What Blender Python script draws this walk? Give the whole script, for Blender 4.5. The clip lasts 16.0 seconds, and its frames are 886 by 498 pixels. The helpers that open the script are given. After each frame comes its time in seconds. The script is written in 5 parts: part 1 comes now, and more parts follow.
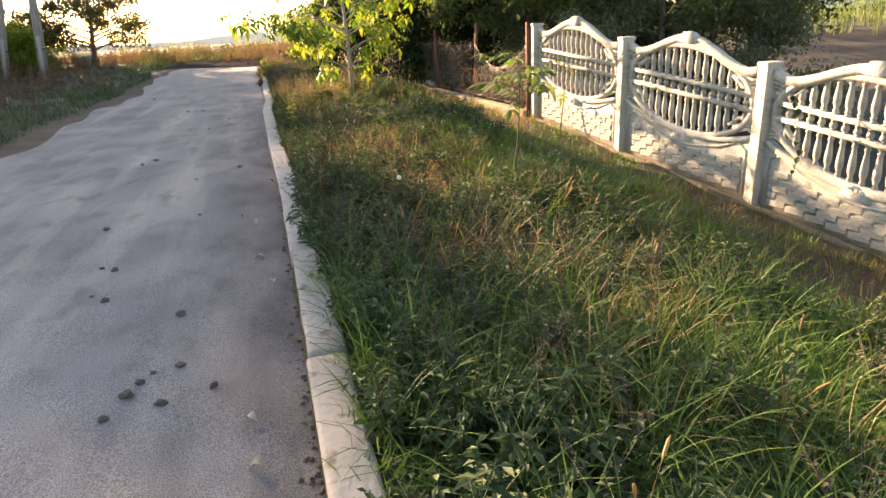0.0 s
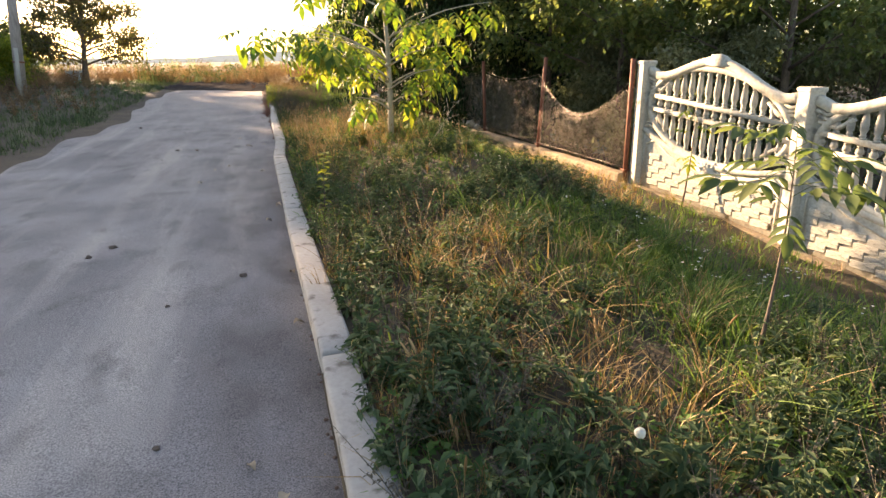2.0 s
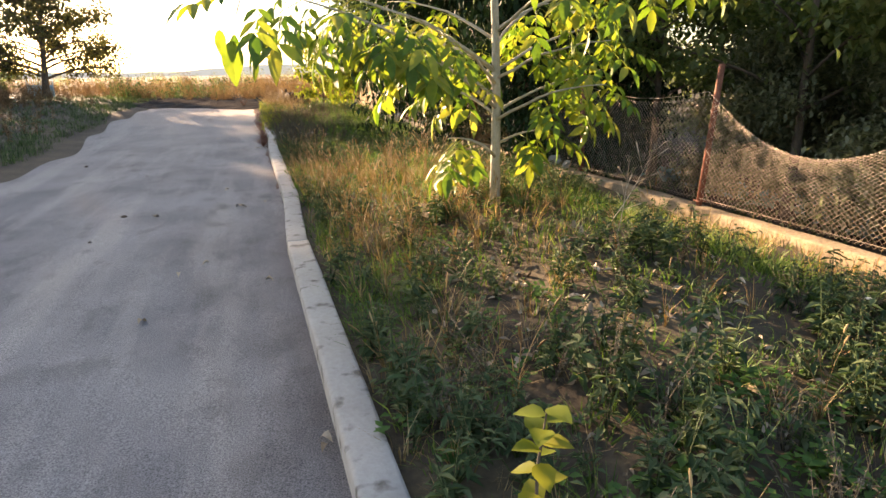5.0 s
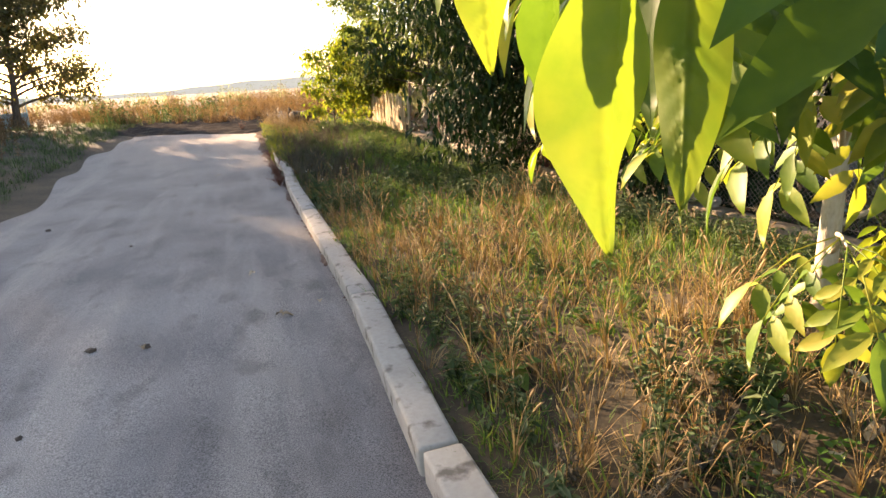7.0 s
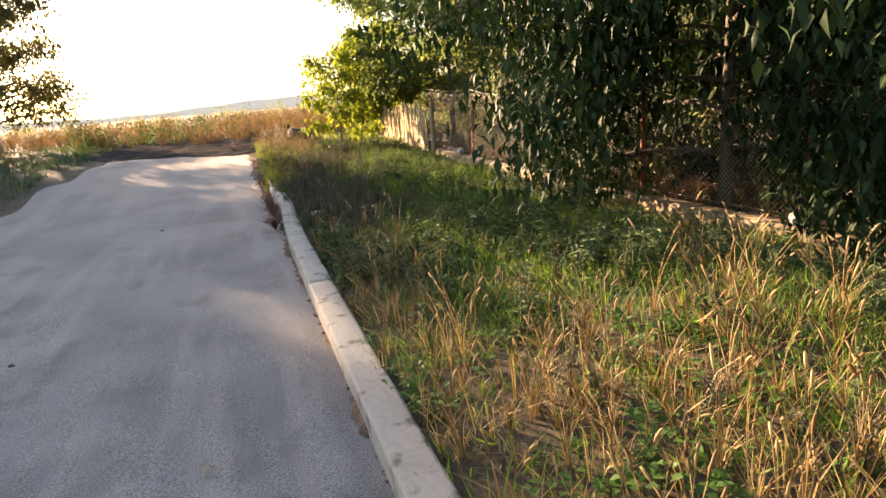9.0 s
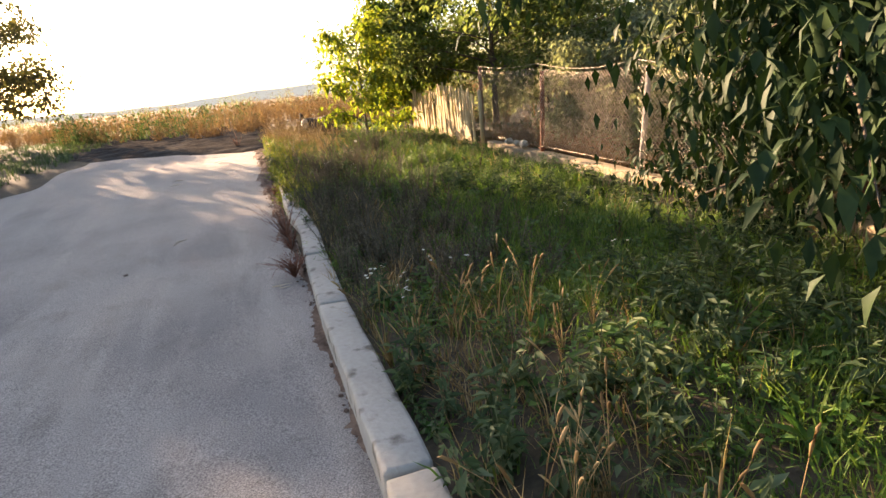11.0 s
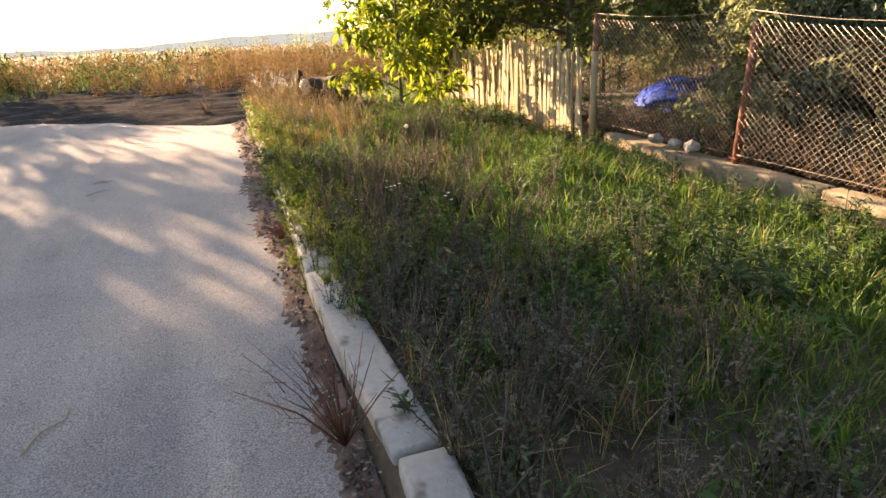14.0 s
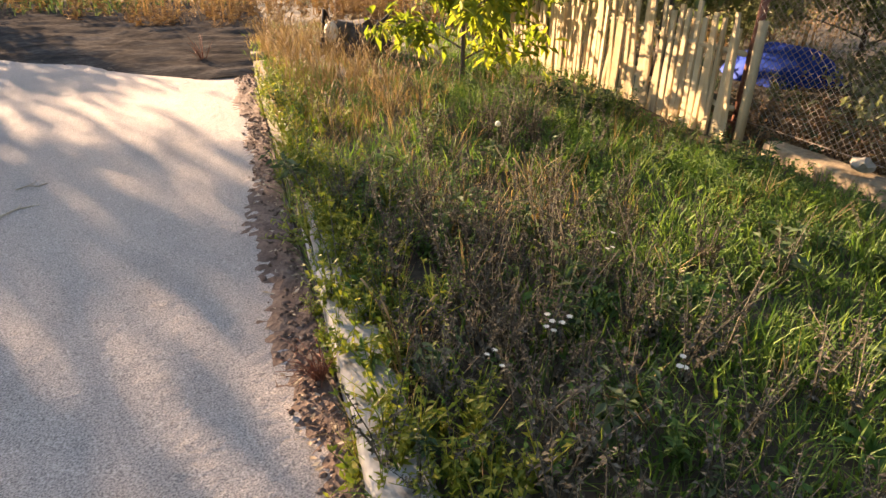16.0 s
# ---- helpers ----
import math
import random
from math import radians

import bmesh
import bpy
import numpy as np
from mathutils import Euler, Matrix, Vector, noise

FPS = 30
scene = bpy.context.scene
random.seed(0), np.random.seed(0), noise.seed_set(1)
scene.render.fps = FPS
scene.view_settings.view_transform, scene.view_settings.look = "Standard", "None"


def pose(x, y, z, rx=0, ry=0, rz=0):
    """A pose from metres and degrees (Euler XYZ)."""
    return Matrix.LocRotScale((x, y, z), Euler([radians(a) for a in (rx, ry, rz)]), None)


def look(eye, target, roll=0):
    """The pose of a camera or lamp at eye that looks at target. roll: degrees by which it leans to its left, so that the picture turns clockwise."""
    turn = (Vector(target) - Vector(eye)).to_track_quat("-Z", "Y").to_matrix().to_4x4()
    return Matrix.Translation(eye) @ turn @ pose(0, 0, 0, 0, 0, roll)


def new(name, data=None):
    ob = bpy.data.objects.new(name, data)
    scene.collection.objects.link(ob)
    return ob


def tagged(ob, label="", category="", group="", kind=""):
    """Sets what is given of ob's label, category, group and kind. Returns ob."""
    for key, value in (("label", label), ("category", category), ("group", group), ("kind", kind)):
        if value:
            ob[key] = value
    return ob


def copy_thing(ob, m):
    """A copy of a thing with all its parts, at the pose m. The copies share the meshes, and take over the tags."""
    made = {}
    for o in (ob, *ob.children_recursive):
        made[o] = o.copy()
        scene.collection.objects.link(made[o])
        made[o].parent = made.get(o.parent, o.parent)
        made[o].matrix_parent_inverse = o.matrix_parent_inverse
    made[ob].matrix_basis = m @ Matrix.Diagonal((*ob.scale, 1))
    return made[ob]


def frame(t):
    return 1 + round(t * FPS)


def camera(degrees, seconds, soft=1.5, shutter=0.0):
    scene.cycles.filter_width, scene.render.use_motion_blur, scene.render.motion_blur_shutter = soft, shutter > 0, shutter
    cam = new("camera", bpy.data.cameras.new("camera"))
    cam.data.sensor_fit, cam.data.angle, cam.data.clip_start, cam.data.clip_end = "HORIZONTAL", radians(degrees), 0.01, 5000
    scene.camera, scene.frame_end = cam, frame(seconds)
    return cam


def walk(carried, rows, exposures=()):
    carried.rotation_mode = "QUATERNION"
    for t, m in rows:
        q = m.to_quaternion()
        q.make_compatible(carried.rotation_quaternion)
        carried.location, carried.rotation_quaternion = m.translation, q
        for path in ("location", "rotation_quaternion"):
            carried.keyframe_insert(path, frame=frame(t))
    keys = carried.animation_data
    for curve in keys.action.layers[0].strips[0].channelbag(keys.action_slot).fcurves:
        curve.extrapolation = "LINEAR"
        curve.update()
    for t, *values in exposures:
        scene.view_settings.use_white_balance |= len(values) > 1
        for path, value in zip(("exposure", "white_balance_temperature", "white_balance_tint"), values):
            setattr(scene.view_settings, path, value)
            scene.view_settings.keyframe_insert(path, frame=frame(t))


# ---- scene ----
cam = camera(72.0, 16.0)
PATH = [
    (0, (0.0, 0.25, 1.38), (0.487, 2.067, 0.7), -3.3),
    (0.5, (-0.056, 1.005, 1.403), (0.43, 2.833, 0.755), -2.7),
    (1, (-0.12, 1.696, 1.438), (0.37, 3.524, 0.792), -2.1),
    (1.5, (-0.151, 2.541, 1.439), (0.347, 4.375, 0.815), -1.6),
    (2, (-0.139, 3.295, 1.457), (0.378, 5.131, 0.855), -0.8),
    (2.5, (-0.15, 4.026, 1.433), (0.384, 5.862, 0.845), -0.2),
    (3, (-0.13, 4.766, 1.385), (0.412, 6.6, 0.799), -0.5),
    (3.5, (-0.228, 5.479, 1.391), (0.325, 7.314, 0.816), -0.5),
    (3.7, (-0.228, 5.776, 1.397), (0.323, 7.613, 0.831), -0.4),
    (5.8, (-0.341, 8.685, 1.425), (0.213, 10.522, 0.861), -1.5),
    (6, (-0.378, 8.988, 1.428), (0.175, 10.827, 0.866), -1.7),
    (6.5, (-0.451, 9.769, 1.425), (0.106, 11.607, 0.867), -2.6),
    (7, (-0.577, 10.442, 1.489), (0.001, 12.278, 0.947), -3.3),
    (7.5, (-0.57, 11.227, 1.49), (0.022, 13.067, 0.979), -3.5),
    (8, (-0.514, 12.041, 1.46), (0.09, 13.884, 0.97), -3.3),
    (10.3, (-0.218, 14.765, 1.248), (0.322, 16.62, 0.73), -6.7),
    (10.5, (-0.253, 15.087, 1.283), (0.29, 16.938, 0.754), -6.5),
    (11, (-0.248, 15.83, 1.273), (0.293, 17.68, 0.739), -5.8),
    (11.5, (-0.252, 16.567, 1.268), (0.293, 18.416, 0.734), -4.9),
    (12, (-0.238, 17.25, 1.268), (0.31, 19.095, 0.723), -4.4),
    (12.5, (-0.169, 17.962, 1.229), (0.38, 19.802, 0.67), -3.8),
    (13, (-0.187, 18.603, 1.226), (0.366, 20.434, 0.643), -3.4),
    (13.5, (-0.219, 19.236, 1.232), (0.363, 21.046, 0.611), -3.0),
    (14, (-0.283, 19.789, 1.276), (0.328, 21.574, 0.614), -2.7),
    (14.5, (-0.247, 20.313, 1.308), (0.375, 22.085, 0.619), -2.3),
    (15, (-0.268, 20.82, 1.388), (0.359, 22.573, 0.657), -1.8),
    (15.5, (-0.269, 21.445, 1.354), (0.359, 23.181, 0.583), -0.5),
    (16, (-0.213, 21.886, 1.382), (0.375, 23.598, 0.532), 1.1),
]
walk(cam, [(t, look(e, g, r)) for t, e, g, r in PATH], exposures=((0.0, 2.75, 7800, 20), (16.0, 2.75, 7800, 20)))

# ---- light ----
SUN = Vector((-0.446, 0.895, math.tan(radians(15.0)))).normalized()
world = bpy.data.worlds.new("sky")
scene.world = world
world.use_nodes = True
wn = world.node_tree.nodes
sky = wn.new("ShaderNodeTexSky")
sky.sky_type = "NISHITA"
sky.sun_disc = False
sky.sun_elevation = radians(15.0)
sky.sun_rotation = radians(-26.5)
sky.air_density, sky.dust_density, sky.ozone_density = 1.0, 1.2, 2.0
wn["Background"].inputs["Strength"].default_value = 0.071
world.node_tree.links.new(sky.outputs[0], wn["Background"].inputs["Color"])
sun_data = bpy.data.lights.new("sun", "SUN")
sun_data.energy, sun_data.angle, sun_data.color = 5.0, radians(0.6), (1.0, 0.775, 0.55)
sun = new("sun", sun_data)
sun.matrix_world = look(SUN * 60, (0, 0, 0))

# ---- materials ----
rng = np.random.default_rng(7)


def material(name, ramp, scale=6.0, fine=60.0, rough=0.9, bump=0.3, island=0.0, glow=0.0, metal=0.0, spots=None, spec=0.3, shape=None):
    """Procedural surface: colours mixed by noise at two scales, grain in the relief. island: variation from piece to piece;
    glow: share of light let through (leaves); spots: (colour, scale, threshold) stains; shape: stretch of the noise."""
    m = bpy.data.materials.new(name)
    m.use_nodes = True
    nt = m.node_tree
    n, l = nt.nodes, nt.links
    p = n["Principled BSDF"]
    co = n.new("ShaderNodeTexCoord")
    src = co.outputs["Object"]
    if shape:
        mp = n.new("ShaderNodeMapping")
        mp.inputs["Scale"].default_value = shape
        l.new(src, mp.inputs["Vector"])
        src = mp.outputs["Vector"]
    big, small = n.new("ShaderNodeTexNoise"), n.new("ShaderNodeTexNoise")
    for tex, s, d in ((big, scale, 4.0), (small, fine, 6.0)):
        tex.inputs["Scale"].default_value, tex.inputs["Detail"].default_value = s, d
        l.new(src, tex.inputs["Vector"])
    mix = n.new("ShaderNodeMath")
    mix.operation = "MULTIPLY_ADD"
    mix.inputs[1].default_value = 0.45
    l.new(small.outputs["Fac"], mix.inputs[0])
    half = n.new("ShaderNodeMath")
    half.operation = "MULTIPLY"
    half.inputs[1].default_value = 0.55
    l.new(big.outputs["Fac"], half.inputs[0])
    l.new(half.outputs[0], mix.inputs[2])
    fac = mix.outputs[0]
    if island:
        geo, info = n.new("ShaderNodeNewGeometry"), n.new("ShaderNodeObjectInfo")
        both = n.new("ShaderNodeMath")
        both.operation = "ADD"
        l.new(geo.outputs["Random Per Island"], both.inputs[0])
        l.new(info.outputs["Random"], both.inputs[1])
        fr = n.new("ShaderNodeMath")
        fr.operation = "FRACT"
        l.new(both.outputs[0], fr.inputs[0])
        span = n.new("ShaderNodeMapRange")
        span.inputs["From Min"].default_value, span.inputs["From Max"].default_value = 0, 1
        span.inputs["To Min"].default_value, span.inputs["To Max"].default_value = -0.5 * island, 0.5 * island
        l.new(fr.outputs[0], span.inputs["Value"])
        add = n.new("ShaderNodeMath")
        l.new(fac, add.inputs[0])
        l.new(span.outputs[0], add.inputs[1])
        fac = add.outputs[0]
    cr = n.new("ShaderNodeValToRGB")
    e = cr.color_ramp.elements
    lo, hi = (0.32, 0.68) if not island else (0.05, 0.95)
    for i, c in enumerate(ramp):
        pos = lo + (hi - lo) * i / max(1, len(ramp) - 1)
        if i < 2:
            e[i].position, e[i].color = pos, (*c, 1)
        else:
            e.new(pos).color = (*c, 1)
    l.new(fac, cr.inputs["Fac"])
    colour = cr.outputs["Color"]
    if spots:
        sp = n.new("ShaderNodeTexNoise")
        sp.inputs["Scale"].default_value, sp.inputs["Detail"].default_value = spots[1], 5.0
        l.new(src, sp.inputs["Vector"])
        th = n.new("ShaderNodeMapRange")
        th.inputs["From Min"].default_value, th.inputs["From Max"].default_value = spots[2], spots[2] + 0.12
        l.new(sp.outputs["Fac"], th.inputs["Value"])
        mx = n.new("ShaderNodeMix")
        mx.data_type = "RGBA"
        l.new(th.outputs[0], mx.inputs["Factor"])
        l.new(colour, mx.inputs["A"])
        mx.inputs["B"].default_value = (*spots[0], 1)
        colour = mx.outputs["Result"]
    l.new(colour, p.inputs["Base Color"])
    p.inputs["Roughness"].default_value, p.inputs["Metallic"].default_value = rough, metal
    p.inputs["Specular IOR Level"].default_value = spec
    if bump:
        b = n.new("ShaderNodeBump")
        b.inputs["Strength"].default_value, b.inputs["Distance"].default_value = bump, 0.02
        l.new(mix.outputs[0], b.inputs["Height"])
        l.new(b.outputs[0], p.inputs["Normal"])
    if glow:
        tr, ms = n.new("ShaderNodeBsdfTranslucent"), n.new("ShaderNodeMixShader")
        gain = n.new("ShaderNodeMix")
        gain.data_type, gain.blend_type = "RGBA", "MULTIPLY"
        gain.inputs["Factor"].default_value = 1.0
        gain.inputs["B"].default_value = (1.5, 1.5, 0.95, 1)
        l.new(colour, gain.inputs["A"])
        l.new(gain.outputs["Result"], tr.inputs["Color"])
        ms.inputs["Fac"].default_value = glow
        l.new(p.outputs[0], ms.inputs[1])
        l.new(tr.outputs[0], ms.inputs[2])
        l.new(ms.outputs[0], n["Material Output"].inputs["Surface"])
    return m



def road_material():
    """Worn asphalt: aggregate grain, wheel streaks along the lane, dust that thickens towards the dirt track."""
    m = bpy.data.materials.new("asphalt_dusty")
    m.use_nodes = True
    n, l = m.node_tree.nodes, m.node_tree.links
    p = n["Principled BSDF"]
    co = n.new("ShaderNodeTexCoord").outputs["Object"]

    def tex(scale, detail, stretch=(1, 1, 1), kind="ShaderNodeTexNoise"):
        mp, t = n.new("ShaderNodeMapping"), n.new(kind)
        mp.inputs["Scale"].default_value = stretch
        l.new(co, mp.inputs["Vector"])
        l.new(mp.outputs[0], t.inputs["Vector"])
        t.inputs["Scale"].default_value = scale
        if kind == "ShaderNodeTexNoise":
            t.inputs["Detail"].default_value = detail
        return t

    def span(src, a, b, c=0.0, d=1.0):
        r = n.new("ShaderNodeMapRange")
        for key, v in zip(("From Min", "From Max", "To Min", "To Max"), (a, b, c, d)):
            r.inputs[key].default_value = v
        l.new(src, r.inputs["Value"])
        return r.outputs[0]

    def mixed(f, a, b, how="MIX"):
        x = n.new("ShaderNodeMix")
        x.data_type, x.blend_type = "RGBA", how
        for key, v in (("Factor", f), ("A", a), ("B", b)):
            if isinstance(v, tuple):
                x.inputs[key].default_value = (*v, 1)
            elif isinstance(v, float):
                x.inputs[key].default_value = v
            else:
                l.new(v, x.inputs[key])
        return x.outputs["Result"]

    grain = tex(160, 3.0)
    worn = tex(0.9, 6.0)
    streak = tex(1.6, 5.0, (1.6, 0.16, 1))
    blot = tex(3.5, 6.0, (1, 0.6, 1))
    c = mixed(span(worn.outputs["Fac"], 0.35, 0.65), (0.19, 0.184, 0.182), (0.29, 0.277, 0.268))
    c = mixed(span(streak.outputs["Fac"], 0.48, 0.66, 0, 0.8), c, (0.38, 0.352, 0.322))
    c = mixed(span(blot.outputs["Fac"], 0.56, 0.72, 0, 0.7), c, (0.145, 0.138, 0.132))
    sep = n.new("ShaderNodeSeparateXYZ")
    l.new(co, sep.inputs[0])
    dust = n.new("ShaderNodeMath")
    dust.operation = "MULTIPLY"
    l.new(span(sep.outputs["Y"], 15.0, 26.0, 0.0, 0.85), dust.inputs[0])
    l.new(span(worn.outputs["Fac"], 0.3, 0.55, 0.5, 1.0), dust.inputs[1])
    c = mixed(dust.outputs[0], c, (0.36, 0.315, 0.275))
    stain = n.new("ShaderNodeMath")
    stain.operation = "MULTIPLY"
    l.new(span(sep.outputs["X"], -0.95, -0.15, 0.0, 0.75), stain.inputs[0])
    l.new(span(blot.outputs["Fac"], 0.3, 0.6, 0.35, 1.0), stain.inputs[1])
    fade = n.new("ShaderNodeMath")
    fade.operation = "MULTIPLY"
    l.new(stain.outputs[0], fade.inputs[0])
    l.new(span(sep.outputs["Y"], 9.0, 18.0, 1.0, 0.0), fade.inputs[1])
    c = mixed(fade.outputs[0], c, (0.115, 0.10, 0.092))
    c = mixed(1.0, c, mixed(span(grain.outputs["Fac"], 0.3, 0.7), (0.45, 0.45, 0.45), (1.55, 1.52, 1.48)), "MULTIPLY")
    l.new(c, p.inputs["Base Color"])
    p.inputs["Roughness"].default_value, p.inputs["Specular IOR Level"].default_value = 0.92, 0.15
    crust = tex(22, 5.0)
    b3 = n.new("ShaderNodeBump")
    b3.inputs["Strength"].default_value, b3.inputs["Distance"].default_value = 0.45, 0.02
    l.new(crust.outputs["Fac"], b3.inputs["Height"])
    b1, b2 = n.new("ShaderNodeBump"), n.new("ShaderNodeBump")
    b1.inputs["Strength"].default_value, b1.inputs["Distance"].default_value = 0.5, 0.008
    b2.inputs["Strength"].default_value, b2.inputs["Distance"].default_value = 0.5, 0.04
    l.new(grain.outputs["Fac"], b1.inputs["Height"])
    l.new(blot.outputs["Fac"], b2.inputs["Height"])
    l.new(b2.outputs[0], b3.inputs["Normal"])
    l.new(b3.outputs[0], b1.inputs["Normal"])
    l.new(b1.outputs[0], p.inputs["Normal"])
    return m


M_ROAD = road_material()
M_SOIL = material("verge_soil", [(0.035, 0.026, 0.017), (0.07, 0.054, 0.034), (0.11, 0.09, 0.05)], 1.5, 30, 0.95, 0.8)
M_DIRT = material("churned_dirt", [(0.022, 0.020, 0.018), (0.055, 0.049, 0.043), (0.125, 0.112, 0.098)], 2.5, 25, 0.95, 1.0, spec=0.0, shape=(0.5, 1.6, 1))
M_KERB = material("kerb_concrete", [(0.22, 0.205, 0.175), (0.36, 0.34, 0.30), (0.48, 0.46, 0.41)], 3, 40, 0.9, 0.6, island=0.15, spots=((0.15, 0.135, 0.11), 9, 0.565))
M_FENCE = material("fence_concrete", [(0.31, 0.29, 0.235), (0.46, 0.43, 0.345), (0.58, 0.545, 0.445)], 2.5, 35, 0.85, 0.5, spots=((0.20, 0.19, 0.165), 5, 0.56))
M_BALUSTER = material("baluster_concrete", [(0.20, 0.195, 0.17), (0.33, 0.32, 0.275), (0.48, 0.46, 0.385)], 4, 35, 0.85, 0.3, island=0.3)
M_WALL = material("footing_concrete", [(0.16, 0.12, 0.075), (0.28, 0.215, 0.135), (0.37, 0.29, 0.19)], 3, 30, 0.9, 0.7)
M_RUST = material("rusty_steel", [(0.10, 0.04, 0.025), (0.20, 0.08, 0.05), (0.28, 0.13, 0.08)], 9, 60, 0.7, 0.3, metal=0.3)
M_WIRE = material("fence_wire", [(0.28, 0.22, 0.17), (0.42, 0.36, 0.3)], 9, 60, 0.5, 0.0, metal=0.6)
M_PICKET = material("weathered_picket", [(0.30, 0.22, 0.12), (0.46, 0.35, 0.20), (0.58, 0.46, 0.28)], 6, 50, 0.85, 0.4, island=0.5, shape=(6, 6, 1))
M_BARK = material("bark", [(0.05, 0.04, 0.03), (0.11, 0.085, 0.065), (0.17, 0.14, 0.11)], 7, 40, 0.95, 0.8, shape=(4, 4, 1))
M_PALE = material("walnut_bark", [(0.25, 0.22, 0.16), (0.38, 0.34, 0.26), (0.45, 0.41, 0.33)], 6, 40, 0.85, 0.3, shape=(3, 3, 1))
M_POLE = material("weathered_pole", [(0.2, 0.17, 0.15), (0.32, 0.28, 0.25), (0.4, 0.36, 0.32)], 4, 40, 0.9, 0.4, shape=(5, 5, 1))
M_GRASS = material("green_grass", [(0.02, 0.056, 0.01), (0.078, 0.15, 0.026), (0.19, 0.26, 0.058)], 0.8, 5, 0.6, 0, island=0.7, glow=0.33)
M_DRY = material("dry_grass", [(0.10, 0.06, 0.022), (0.26, 0.17, 0.072), (0.48, 0.36, 0.19)], 0.8, 5, 0.7, 0, island=0.7, glow=0.22)
M_WEED = material("grey_green_weed", [(0.016, 0.036, 0.011), (0.055, 0.095, 0.033), (0.17, 0.20, 0.10)], 0.8, 5, 0.75, 0, island=0.6, glow=0.22)
M_BROWN = material("withered_weed", [(0.034, 0.032, 0.021), (0.092, 0.08, 0.054), (0.23, 0.195, 0.14)], 0.8, 5, 0.85, 0, island=0.6, glow=0.15)
M_HERB = material("broad_leaf_herb", [(0.03, 0.085, 0.018), (0.065, 0.15, 0.03), (0.12, 0.21, 0.05)], 0.8, 5, 0.55, 0, island=0.6, glow=0.4)
M_WALNUT = material("walnut_leaf", [(0.045, 0.10, 0.012), (0.10, 0.17, 0.02), (0.20, 0.24, 0.03), (0.30, 0.28, 0.05)], 2, 30, 0.5, 0.1, island=0.75, glow=0.38)
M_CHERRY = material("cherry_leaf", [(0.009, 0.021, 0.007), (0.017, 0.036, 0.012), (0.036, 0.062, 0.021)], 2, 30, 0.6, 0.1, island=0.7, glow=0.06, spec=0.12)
M_LEAF = material("orchard_leaf", [(0.055, 0.085, 0.028), (0.105, 0.145, 0.05), (0.18, 0.20, 0.08)], 2, 20, 0.55, 0, island=0.7, glow=0.48)
M_TREE = material("roadside_leaf", [(0.05, 0.045, 0.02), (0.085, 0.085, 0.03), (0.15, 0.12, 0.045)], 1, 10, 0.6, 0, island=0.7, glow=0.35)
M_SILVER = material("olive_leaf", [(0.10, 0.12, 0.07), (0.18, 0.20, 0.125), (0.28, 0.30, 0.20)], 2, 20, 0.6, 0, island=0.7, glow=0.45)
M_YELLOW = material("yellow_green_leaf", [(0.07, 0.12, 0.014), (0.16, 0.20, 0.025), (0.30, 0.29, 0.04)], 2, 20, 0.55, 0, island=0.7, glow=0.5)
M_RUSSET = material("russet_weed", [(0.11, 0.062, 0.034), (0.23, 0.14, 0.075), (0.38, 0.26, 0.14)], 0.3, 3, 0.9, 0, island=0.6, glow=0.16)
M_FLOWER = material("white_petal", [(0.5, 0.5, 0.43), (0.68, 0.68, 0.62)], 5, 40, 0.6, 0, glow=0.2)
M_STONE = material("pale_stone", [(0.26, 0.23, 0.18), (0.42, 0.38, 0.31)], 6, 40, 0.9, 0.5, island=0.3)
M_DRIFT = material("gutter_soil", [(0.06, 0.036, 0.026), (0.13, 0.085, 0.062), (0.22, 0.155, 0.115)], 9, 55, 0.95, 1.0)
M_CLOD = material("soil_clod", [(0.07, 0.05, 0.038), (0.15, 0.115, 0.088)], 12, 60, 0.95, 0.8, island=0.3)
M_DEAD = material("dead_leaf", [(0.2, 0.14, 0.08), (0.36, 0.28, 0.18), (0.5, 0.43, 0.32)], 8, 60, 0.8, 0.2, island=0.7)
M_BLUE = material("blue_sheet", [(0.010, 0.035, 0.26), (0.022, 0.07, 0.42)], 2, 30, 0.7, 0.3, spec=0.15)
M_GATE = material("pale_blue_paint", [(0.35, 0.55, 0.62), (0.5, 0.68, 0.72)], 4, 40, 0.6, 0.2)
M_STUMP = material("stump_wood", [(0.03, 0.025, 0.02), (0.07, 0.055, 0.045), (0.12, 0.1, 0.08)], 6, 30, 0.95, 1.0)
M_CUT = material("cut_wood", [(0.4, 0.33, 0.22), (0.55, 0.47, 0.34)], 6, 50, 0.8, 0.2)
# distance haze on the hills, put in as pale colour and weak emission
M_HILL = material("haze_glow_hill", [(0.30, 0.31, 0.27), (0.38, 0.38, 0.33)], 0.02, 0.2, 1.0, 0)
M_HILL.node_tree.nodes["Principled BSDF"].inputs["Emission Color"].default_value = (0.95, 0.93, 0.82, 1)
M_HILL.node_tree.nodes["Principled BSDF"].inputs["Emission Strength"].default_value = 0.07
M_CABBAGE = material("cabbage_leaf", [(0.10, 0.2, 0.17), (0.2, 0.33, 0.3)], 4, 30, 0.6, 0.2, island=0.4)

# ---- building helpers ----


